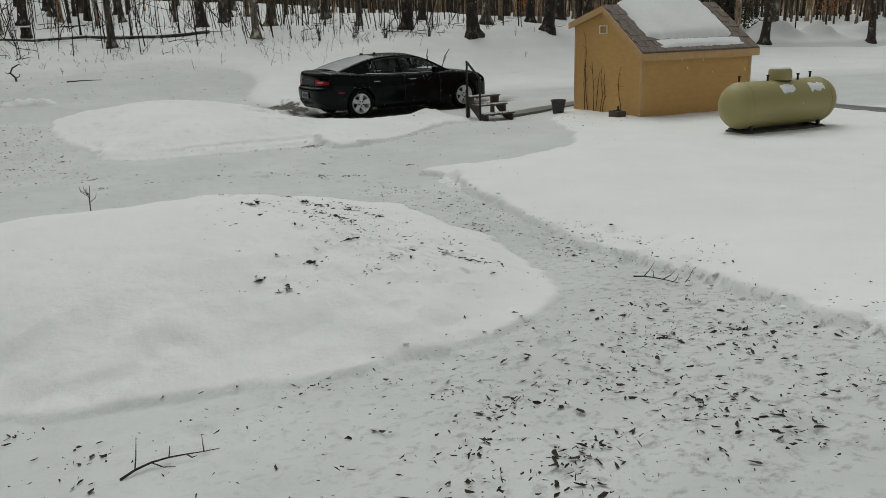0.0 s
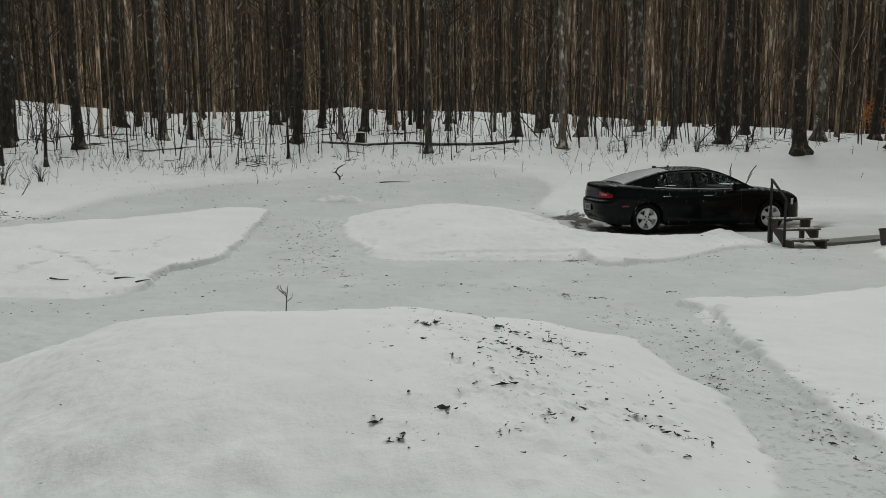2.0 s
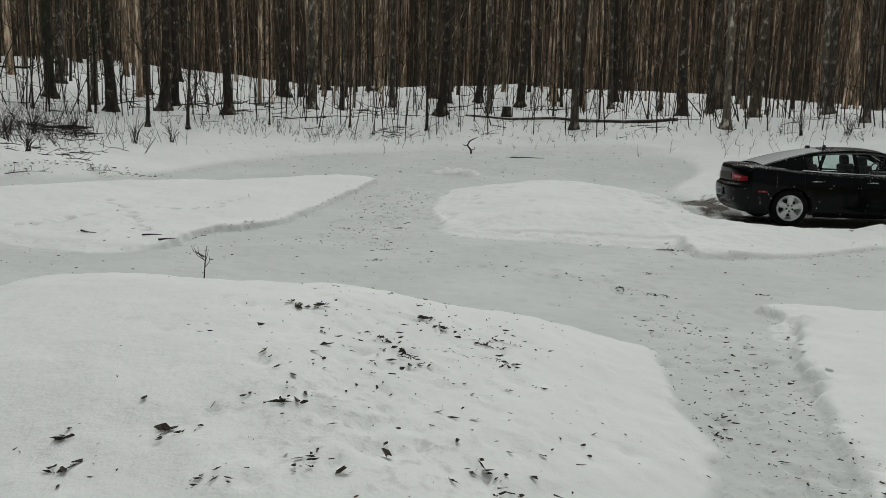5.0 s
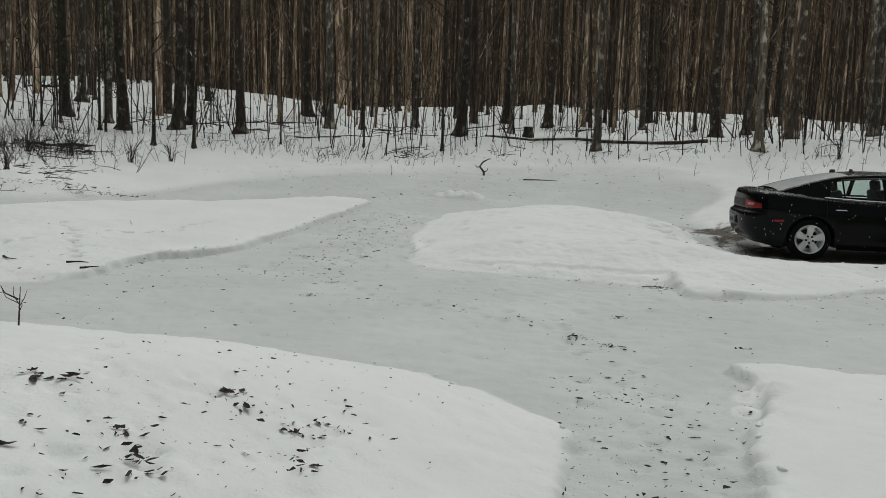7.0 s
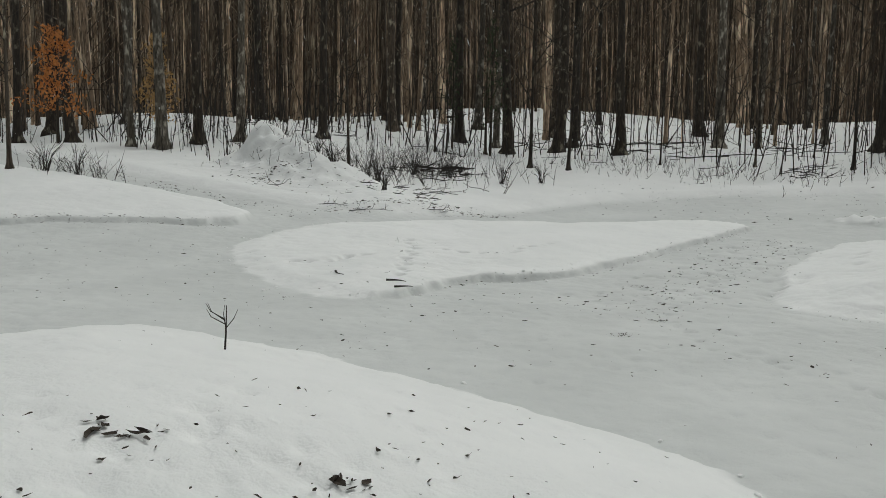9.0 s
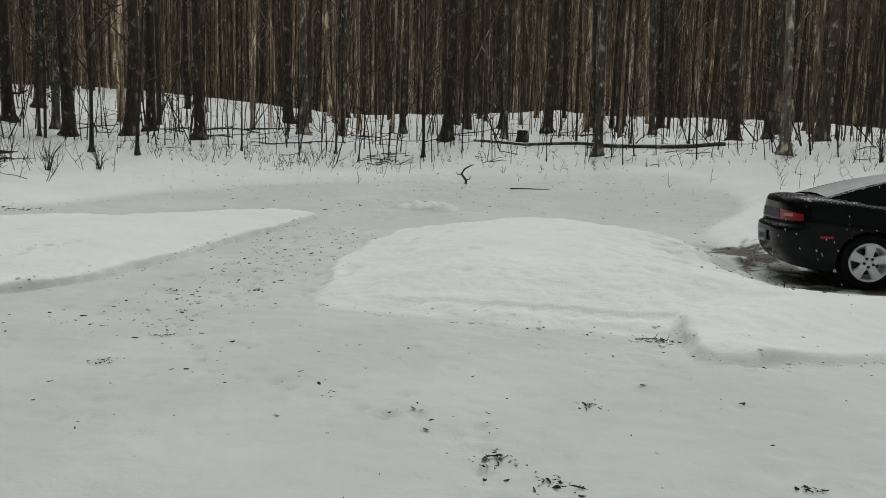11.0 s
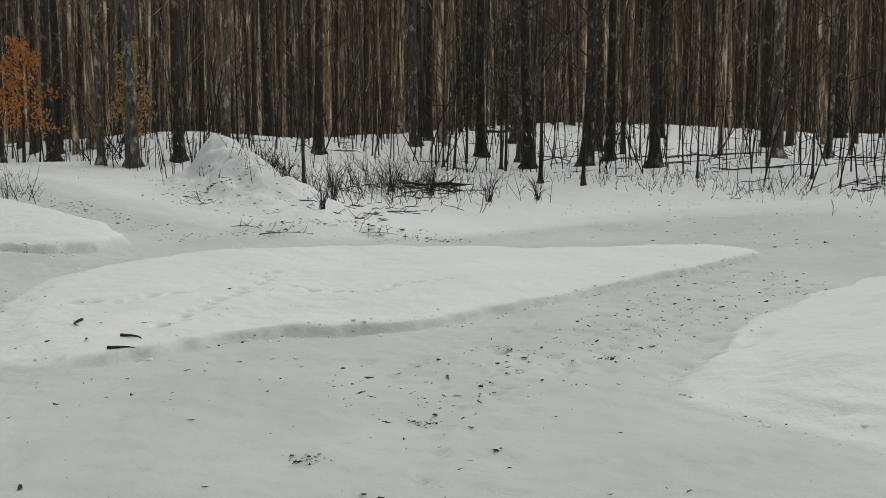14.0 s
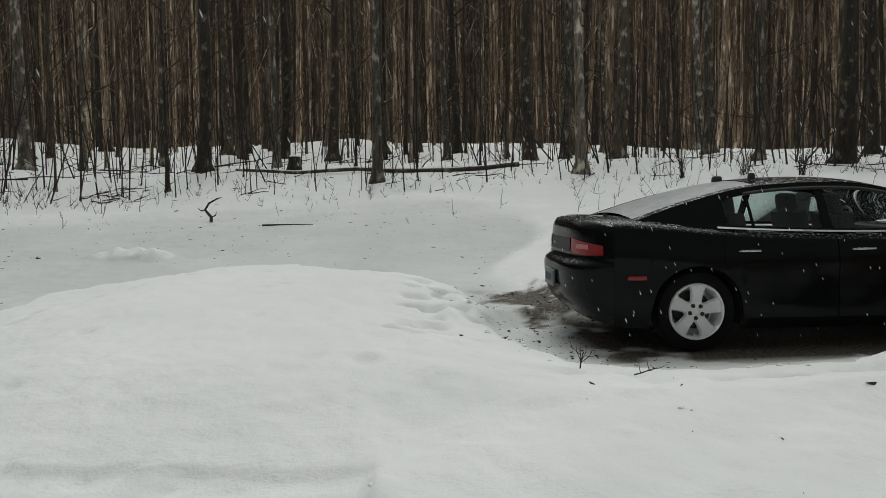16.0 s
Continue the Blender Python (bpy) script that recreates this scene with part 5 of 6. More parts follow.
def shed():
    x, y = SHED_AT
    ob = thing("shed", (x, y, -0.02), "ochre garden shed with snow on its shingled roof", "shed", turn=SHED_TURN)
    t = 0.07
    profile = [(0, -0.3), (SHED_D, -0.3), (SHED_D, BACK), (PEAK_AT, PEAK), (0, EAVE)]
    for x0, name in ((0.0, "gable_wall"), (SHED_W - t, "gable_wall")):
        bm = bmesh.new()
        a = [bm.verts.new((x0, py, pz)) for py, pz in profile]
        b = [bm.verts.new((x0 + t, py, pz)) for py, pz in profile]
        bm.faces.new(a[::-1]); bm.faces.new(b)
        for k in range(5):
            bm.faces.new((a[k], a[(k + 1) % 5], b[(k + 1) % 5], b[k]))
        part(name, bm, STUCCO, ob, smooth=False)
    bm = bmesh.new()
    box(bm, (t, 0, -0.3), (SHED_W - t, t, EAVE))
    part("front_wall", bm, STUCCO, ob, smooth=False)
    bm = bmesh.new()
    box(bm, (t, SHED_D - t, -0.3), (SHED_W - t, SHED_D, BACK))
    part("back_wall", bm, STUCCO, ob, smooth=False)
    slope = (PEAK - EAVE) / PEAK_AT
    back = (PEAK - BACK) / (SHED_D - PEAK_AT)
    over = 0.13
    bm = bmesh.new()                                # roof deck
    for y0, z0, y1, z1 in ((-over, EAVE - slope * over + 0.01, PEAK_AT, PEAK + 0.01), (PEAK_AT, PEAK + 0.01, SHED_D + over, BACK - back * over + 0.01)):
        pts = [(xx, yy, zz + dz) for dz in (0, 0.035) for xx in (-0.10, SHED_W + 0.10) for yy, zz in ((y0, z0), (y1, z1))]
        v = [bm.verts.new(p) for p in pts]
        for f in ((0, 1, 3, 2), (4, 6, 7, 5), (0, 4, 5, 1), (2, 3, 7, 6), (0, 2, 6, 4), (1, 5, 7, 3)):
            bm.faces.new([v[i] for i in f])
    roof = part("roof", bm, SHINGLE, ob, smooth=False)
    # shingles on the visible slope
    me = None
    rows, across = 9, 15
    run = PEAK_AT + over
    for r in range(rows):
        for c in range(across):
            w = (SHED_W + 0.2) / across
            x0 = -0.10 + c * w + (w * 0.5 if r % 2 else 0) - (0 if r % 2 == 0 else w * 0.25)
            if x0 + w > SHED_W + 0.12:
                continue
            if 1 < c < across - 2 and r > 2:
                continue                             # deep under the snow
            y0 = -over + run * r / rows
            if me is None:
                bm = bmesh.new()
                box(bm, (0.006, 0, 0.0), (w - 0.006, run / rows * 1.25, 0.016))
                s = part("shingle", bm, SHINGLE, roof, smooth=False)
                me = s.data
            else:
                s = new("shingle", me)
                s.parent = roof
            s.matrix_local = pose(x0, y0, EAVE + slope * y0 + 0.052 + random.uniform(0, 0.006), math.degrees(math.atan(slope)) - 2.0, 0, random.uniform(-0.8, 0.8))
    bm = bmesh.new()                                # eaves board and rakes
    box(bm, (-0.10, -over - 0.025, EAVE - slope * over - 0.13), (SHED_W + 0.10, -over, EAVE - slope * over + 0.03), 0.006)
    part("eaves_board", bm, TRIM_WOOD, ob)
    for x0 in (-0.125, SHED_W + 0.10):
        bm = bmesh.new()
        for (ya, za), (yb, zb) in (((-over, EAVE - slope * over), (PEAK_AT, PEAK)), ((PEAK_AT, PEAK), (SHED_D + over, BACK - back * over))):
            pts = [(x0 + dx, yy, zz + dz) for dx in (0, 0.025) for yy, zz in ((ya, za), (yb, zb)) for dz in (-0.10, 0.045)]
            v = [bm.verts.new(p) for p in pts]
            for f in ((0, 1, 3, 2), (4, 6, 7, 5), (0, 4, 5, 1), (2, 3, 7, 6), (0, 2, 6, 4), (1, 5, 7, 3)):
                bm.faces.new([v[i] for i in f])
        part("rake_board", bm, TRIM_WOOD, ob, smooth=False)
    for cx, cy, top in ((-0.012, -0.012, EAVE), (SHED_W - 0.07, -0.012, EAVE), (-0.012, SHED_D - 0.07, BACK)):
        bm = bmesh.new()
        box(bm, (cx, cy, -0.3), (cx + 0.082, cy + 0.082, top - 0.02), 0.004)
        part("corner_board", bm, TRIM_WOOD, ob)
    vent = new("vent")
    vent.parent = ob
    vent.matrix_local = pose(0, 1.52, 1.93)
    bm = bmesh.new()
    for a, b in (((-0.022, -0.16, -0.10), (0, -0.13, 0.10)), ((-0.022, 0.13, -0.10), (0, 0.16, 0.10)), ((-0.022, -0.13, -0.10), (0, 0.13, -0.075)), ((-0.022, -0.13, 0.075), (0, 0.13, 0.10))):
        box(bm, a, b, 0.003)
    part("vent_frame", bm, WHITE_PAINT, vent, "white vent frame")
    for k in range(5):
        bm = bmesh.new()
        box(bm, (-0.014, -0.13, -0.014), (0.0, 0.13, 0.004), 0, pose(0, 0, -0.055 + 0.028 * k, 0, 28, 0))
        part("vent_slat", bm, STUCCO, vent, smooth=False)
    # snow lying on the slope
    bm = bmesh.new()
    rows = []
    for i in range(23):
        row = []
        for j in range(37):
            u, v = i / 22, j / 36
            xx = 0.34 + (SHED_W - 0.66) * v + 0.05 * noise.noise(Vector((i * 0.4, j * 0.3, 2)))
            lo = 0.22 + 0.05 * noise.noise(Vector((j * 0.35, 1, 0))) + (0.10 * (1 - min(1, v / 0.12)) + 0.05 * max(0, v - 0.9) / 0.1)
            yy = lo + (PEAK_AT + 0.25 - lo) * u
            zz = EAVE + slope * min(yy, PEAK_AT) - back * max(0, yy - PEAK_AT) + 0.055
            edge = min(1, 7 * u, 6 * v, 6 * (1 - v), 8 * (1 - u))
            row.append((xx, yy, zz + 0.17 * math.sqrt(max(0, 1 - (1 - edge) ** 2)) * (0.8 + 0.35 * noise.noise(Vector((xx * 1.3, yy * 1.3, 5))))))
        rows.append(row)
    grid_faces(bm, rows)
    part("roof_snow", bm, FRESH, ob, "thick settled snow on the roof")
    bm = bmesh.new()
    rows = []
    for i in range(9):
        row = []
        for j in range(41):
            u, v = i / 8, j / 40
            xx = 0.42 + (SHED_W - 0.60) * v
            lo = -0.04 + 0.06 * noise.noise(Vector((j * 0.5, 3, 0)))
            yy = lo + (0.24 - lo) * u
            edge = min(1, 4 * u, 5 * v, 5 * (1 - v), 4 * (1 - u))
            row.append((xx, yy, EAVE + slope * yy + 0.06 + 0.05 * edge))
        rows.append(row)
    grid_faces(bm, rows)
    part("eaves_snow", bm, FRESH, ob, "thin ridge of snow along the eaves")
    # dry vines against the gable
    rng2 = random.Random(9)
    bm = bmesh.new()
    for y0, tall in ((2.25, 1.5), (2.1, 1.75), (1.75, 1.0), (1.55, 1.1), (1.45, 0.95), (1.85, 1.2), (0.75, 1.1)):
        pts = [(-0.02, y0, 0.0)]
        for k in range(5):
            pts.append((-0.02 - rng2.uniform(0, 0.03), pts[-1][1] + rng2.uniform(-0.07, 0.07), pts[-1][2] + tall / 5))
        tube(bm, pts, [0.009, 0.008, 0.007, 0.006, 0.005, 0.003], 4)
        for _ in range(3):
            p = Vector(pts[rng2.randint(2, 5)])
            q = p + Vector((-0.02, rng2.uniform(-0.25, 0.1), rng2.uniform(0.02, 0.2)))
            tube(bm, [p, q], [0.005, 0.002], 4)
    vine = part("vine", bm, TWIG)
    vine.matrix_world = ob.matrix_world.copy()
    tagged(vine, "dry bare vine stems climbing the shed gable", "vine")


shed()


# ---------------------------------------------------------------- gas tank
TANK_PAINT = dusted("dull_green_enamel", (0.335, 0.295, 0.120), 0.5, 5, 0.60)


def gas_tank(x, y, z, turn):
    tank = thing("gas_tank", (x, y, z), "horizontal dull green gas tank with snow patches", "gas tank", turn=turn)
    r, half = 0.43, 0.95
    bm = bmesh.new()
    prof = [(0.0, -half - 0.33)] + [(r * math.sin(a), -half - 0.33 * math.cos(a)) for a in np.linspace(0.15, math.pi / 2, 8)]
    prof += [(r, -half + 2 * half * k / 6) for k in range(1, 7)] + [(r * math.cos(a), half + 0.33 * math.sin(a)) for a in np.linspace(0.2, 1.42, 7)] + [(0.0, half + 0.33)]
    lathe(bm, prof, "X", 40, pose(0, 0, 0.70))
    part("tank_shell", bm, TANK_PAINT, tank)
    bm = bmesh.new()
    for xx in (-half, half):
        lathe(bm, [(r - 0.002, xx - 0.02), (r + 0.006, xx - 0.012), (r + 0.006, xx + 0.012), (r - 0.002, xx + 0.02)], "X", 40, pose(0, 0, 0.70))
    part("weld_seam", bm, TANK_PAINT, tank)
    bm = bmesh.new()
    lathe(bm, [(0.21, 1.13), (0.215, 1.20), (0.21, 1.30), (0.18, 1.335), (0.0, 1.35)], "Z", 28)
    dome = part("dome_lid", bm, TANK_PAINT, tank, "domed valve cover")
    bm = bmesh.new()
    lathe(bm, [(0.19, 1.33), (0.17, 1.36), (0.10, 1.378), (0, 1.38)], "Z", 24)
    part("snow_cap", bm, FRESH, dome)
    for xx, side in ((-0.9, 0.1), (-0.35, -0.05), (0.35, -0.1), (0.9, 0.12)):
        bm = bmesh.new()
        lathe(bm, [(0.02, 1.10), (0.02, 1.21), (0.03, 1.215), (0.03, 1.235), (0, 1.24)], "Z", 10, pose(xx, side, 0))
        part("valve", bm, TRIM, tank)
    for xx in (-0.85, 0.85):
        bm = bmesh.new()
        for yy in (-0.22, 0.22):
            box(bm, (xx - 0.03, yy - 0.03, 0.2), (xx + 0.03, yy + 0.03, 0.38), 0.006)
        box(bm, (xx - 0.05, -0.30, 0.23), (xx + 0.05, 0.30, 0.26), 0.006)
        part("leg", bm, TRIM, tank, "dark steel foot")
    # added dark block stands in for shade and dark soil under the tank
    bm = bmesh.new()
    box(bm, (-0.98, -0.30, -0.12), (0.98, 0.30, 0.235), 0.03)
    part("base_block", bm, speckled("tank_shade_and_soil", (0.05, 0.045, 0.04), (0.12, 0.11, 0.10), 12, 0.8), tank)
    for a, b, c in ((-0.30, 0.12, 0.10), (0.40, 0.85, 0.09)):       # snow clinging on the flank
        bm = bmesh.new()
        rows = []
        for i in range(7):
            row = []
            for j in range(13):
                u, v = i / 6, j / 12
                ang = radians(28 + 30 * u + 9 * noise.noise(Vector((j * 0.6, i * 0.5, a))))
                edge = min(1, 3 * u, 3 * (1 - u), 3 * v, 3 * (1 - v))
                rr = r - 0.006 + 0.020 * edge
                row.append((a + (b - a) * v, -rr * math.cos(ang), 0.70 + rr * math.sin(ang)))
            rows.append(row)
        grid_faces(bm, rows)
        part("snow_patch", bm, FRESH, tank, "patch of clinging snow")


gas_tank(9.55, 8.2, -0.16, -10.0)


# ---------------------------------------------------------------- steps, bucket, crate
STEP_WOOD = dusted("weathered_wood", (0.085, 0.065, 0.050), 0.8, 20, 0.42)
STEEL = material("dark_steel", (0.035, 0.034, 0.033), 0.5, 0.6)


def wooden_steps(x, y, z, turn):
    ob = thing("wooden_steps", (x, y, z), "small weathered wooden steps with a metal handrail", "steps", turn=turn)
    w = 0.82
    for k, top in enumerate((0.22, 0.41, 0.60)):
        yy = -0.28 + 0.28 * k
        for j in range(2):
            bm = bmesh.new()
            box(bm, (-w / 2 - 0.03, yy - 0.15 + 0.145 * j, top - 0.038), (w / 2 + 0.03, yy - 0.015 + 0.145 * j, top), 0.006)
            part("tread", bm, STEP_WOOD, ob, "wooden tread dusted with snow")
    for sx in (-w / 2 + 0.02, w / 2 - 0.06):
        bm = bmesh.new()
        pts = [(-0.43, 0.0), (-0.43, 0.18), (-0.15, 0.18), (-0.15, 0.37), (0.13, 0.37), (0.13, 0.562), (0.42, 0.562), (0.42, 0.45), (-0.20, 0.0)]
        a = [bm.verts.new((sx, p, q)) for p, q in pts]
        b = [bm.verts.new((sx + 0.04, p, q)) for p, q in pts]
        bm.faces.new(a); bm.faces.new(b[::-1])
        for k in range(len(pts)):
            bm.faces.new((a[k], a[(k + 1) % len(pts)], b[(k + 1) % len(pts)], b[k]))
        part("stringer", bm, STEP_WOOD, ob, smooth=False)
        bm = bmesh.new()
        box(bm, (sx - 0.02, 0.33, 0.0), (sx + 0.06, 0.41, 0.562), 0.006)
        part("post", bm, STEP_WOOD, ob)
    bm = bmesh.new()
    box(bm, (-w / 2 - 0.04, -0.50, -0.03), (w / 2 + 0.04, -0.10, 0.02), 0.008)
    part("base_board", bm, STEP_WOOD, ob)
    bm = bmesh.new()
    sx = -w / 2 - 0.055
    tube(bm, [(sx, 0.25, 0.05), (sx, 0.25, 1.40)], [0.026, 0.026], 8)
    tube(bm, [(sx, -0.26, 0.0), (sx, -0.26, 1.02)], [0.026, 0.026], 8)
    tube(bm, [(sx, 0.27, 1.41), (sx, 0.22, 1.385), (sx, -0.26, 1.03), (sx, -0.28, 1.0)], [0.024, 0.026, 0.026, 0.022], 8)
    part("handrail", bm, STEEL, ob, "dark metal handrail")


wooden_steps(7.36, 14.42, -0.13, 0.0)


def bucket(x, y, z):
    ob = thing("bucket", (x, y, z), "dark grey bucket standing in the snow by the shed", "bucket")
    bm = bmesh.new()
    lathe(bm, [(0.0, 0.0), (0.13, 0.0), (0.135, 0.02), (0.175, 0.30), (0.19, 0.305), (0.19, 0.33), (0.172, 0.33), (0.165, 0.26), (0.0, 0.25)], "Z", 24)
    part("pail", bm, speckled("bucket_plastic", (0.03, 0.028, 0.027), (0.07, 0.065, 0.06), 12, 0.6), ob)
    bm = bmesh.new()
    tube(bm, [(0.19 * math.cos(a), 0.03, 0.31 + 0.02 - 0.12 * math.sin(a) * 0.3) for a in np.linspace(0, math.pi, 12)], [0.005] * 12, 5)
    part("bail_handle", bm, STEEL, ob)


bucket(9.0, 13.8, height(9.0, 13.8) - 0.02)


def crate(x, y, z, turn):
    ob = thing("wooden_crate", (x, y, z), "small weathered crate against the shed gable", "crate", turn=turn)
    for k, (a, b) in enumerate((((-0.17, -0.12, 0), (-0.15, 0.12, 0.16)), ((0.15, -0.12, 0), (0.17, 0.12, 0.16)), ((-0.15, -0.12, 0), (0.15, -0.10, 0.07)), ((-0.15, -0.12, 0.09), (0.15, -0.10, 0.16)), ((-0.15, 0.10, 0), (0.15, 0.12, 0.16)), ((-0.15, -0.10, 0.0), (0.15, 0.10, 0.02)))):
        bm = bmesh.new()
        box(bm, a, b, 0.003)
        part("board", bm, STEP_WOOD, ob)
    bm = bmesh.new()
    lathe(bm, [(0.05, 0.02), (0.05, 0.16), (0.022, 0.20), (0.022, 0.26), (0, 0.265)], "Z", 12, pose(-0.03, 0, 0))
    part("bottle", bm, STEEL, ob)


crate(9.02, 11.85, height(9.0, 11.85) - 0.02, -14 + 90)


# ---------------------------------------------------------------- twigs, litter, flakes
def stray_branch(x, y, turn, size, seed, label, upright=False, bare_stick=False):
    rng = random.Random(seed)
    ob = thing("branch", (x, y, height(x, y)), label, "branch", turn=turn)
    bm = bmesh.new()
    if upright:
        tube(bm, [(0, 0, -0.08), (0.01, 0.01, size * 0.4), (0.03, 0.0, size)], [0.007, 0.005, 0.002], 6)
        for k in range(6):
            h = size * rng.uniform(0.25, 0.8)
            a = rng.uniform(0, 6.28)
            tw = bmesh.new()
            tube(tw, [(0.01, 0.005, h), (math.cos(a) * 0.07, math.sin(a) * 0.07, h + 0.05), (math.cos(a) * 0.085, math.sin(a) * 0.10, h + 0.10)], [0.0035, 0.0025, 0.0012], 5)
            part("side_twig", tw, TWIG, ob)
    else:
        r = 0.003 + 0.008 * size + (0.010 if bare_stick else 0)
        main = [(-size / 2 + size * u, 0.10 * size * math.sin(4.0 * u + seed), r * 0.7 + (0.008 if bare_stick else 0.05) * size * math.sin(3.1 * u)) for u in np.linspace(0, 1, 7)]
        tube(bm, main, [r * (1 - 0.75 * k / 6) for k in range(7)], 6)
        for k in range(1, 6 if not bare_stick else 1):
            p = Vector(main[k])
            side = 1 if k % 2 else -1
            q = p + Vector((rng.uniform(0.0, 0.2) * size, side * rng.uniform(0.15, 0.35) * size, rng.uniform(0.02, 0.22) * size))
            tw = bmesh.new()
            tube(tw, [p, p.lerp(q, 0.5) + Vector((0, 0, -0.03 * size)), q], [r * 0.6, r * 0.45, r * 0.2], 5)
            part("side_twig", tw, TWIG, ob)
    part("stem", bm, TWIG, ob)


for x, y, turn, size, label, up in (
    (-3.62, 2.40, 10, 0.46, "small forked branch lying on packed snow", False),
    (0.42, 2.95, -60, 0.50, "small forked branch lying on packed snow", False),
    (-2.99, 7.30, 0, 0.26, "upright dead twig stuck in the snow heap", True),
    (0.58, 26.35, 8, 1.0, "curved stick lying on the cleared ring", False),
    (-6.24, 11.95, -25, 0.34, "dark stick lying in the snow", False),
    (-5.35, 12.0, 5, 0.28, "dark stick lying in the snow", False),
    (-5.05, 11.75, 30, 0.22, "dark stick lying in the snow", False),
    (4.05, 15.05, 25, 0.28, "short dark twig on the snow", False),
    (3.62, 15.2, 0, 0.12, "short upright twig in the snow", True),
    (1.92, 12.85, -20, 0.30, "short twigs at the snow cut", False),
    (-13.2, 17.7, -40, 1.0, "arched dead branch on the snow bank", False),
    (-10.1, 17.3, 50, 0.9, "dead branch along the lane edge", False),
    (-9.3, 18.5, 60, 1.0, "dead branch along the lane edge", False),
    (-9.9, 18.8, -30, 0.9, "arched dead branch on the snow bank", False),
    (-11.0, 17.1, 20, 0.8, "dead branch along the lane edge", False)):
    stray_branch(x, y, turn, size, int(abs(x * 31 + y * 7)), label, up, "stick" in label)


def shrub(x, y, size, seed):
    rng = random.Random(seed)
    ob = thing("shrub", (x, y, height(x, y)), "leafless many-stemmed shrub poking out of the snow", "shrub", "bare shrubs")
    bm = bmesh.new()
    for k in range(16):
        a = rng.uniform(0, 6.28)
        out, tall = rng.uniform(0.1, 0.6) * size, rng.uniform(0.5, 1.0) * size
        tube(bm, [(rng.uniform(-0.08, 0.08), rng.uniform(-0.08, 0.08), -0.08), (math.cos(a) * out * 0.4, math.sin(a) * out * 0.4, tall * 0.6), (math.cos(a) * out, math.sin(a) * out, tall)], [0.008, 0.006, 0.002], 4, cap=False)
        b = a + rng.uniform(-1, 1)
        tube(bm, [(math.cos(a) * out * 0.5, math.sin(a) * out * 0.5, tall * 0.65), (math.cos(b) * out, math.sin(b) * out, tall * 0.9)], [0.004, 0.002], 3, cap=False)
    part("clump", bm, TWIG, ob)


for k, (x, y, size) in enumerate(((-16.9, 14.95, 0.75), (-17.8, 14.7, 0.8), (-14.4, 20.3, 0.6), (-13.6, 20.0, 0.7), (-12.4, 20.4, 0.8), (-10.6, 23.6, 0.8), (-12.2, 23.4, 0.8), (-9.9, 24.6, 0.6), (-11.0, 18.9, 0.5), (-13.2, 23.0, 0.9), (10.6, 27.2, 0.8), (11.6, 26.6, 0.7), (13.2, 26.0, 0.7), (9.4, 27.8, 0.8))):
    shrub(x, y, size, 40 + k)


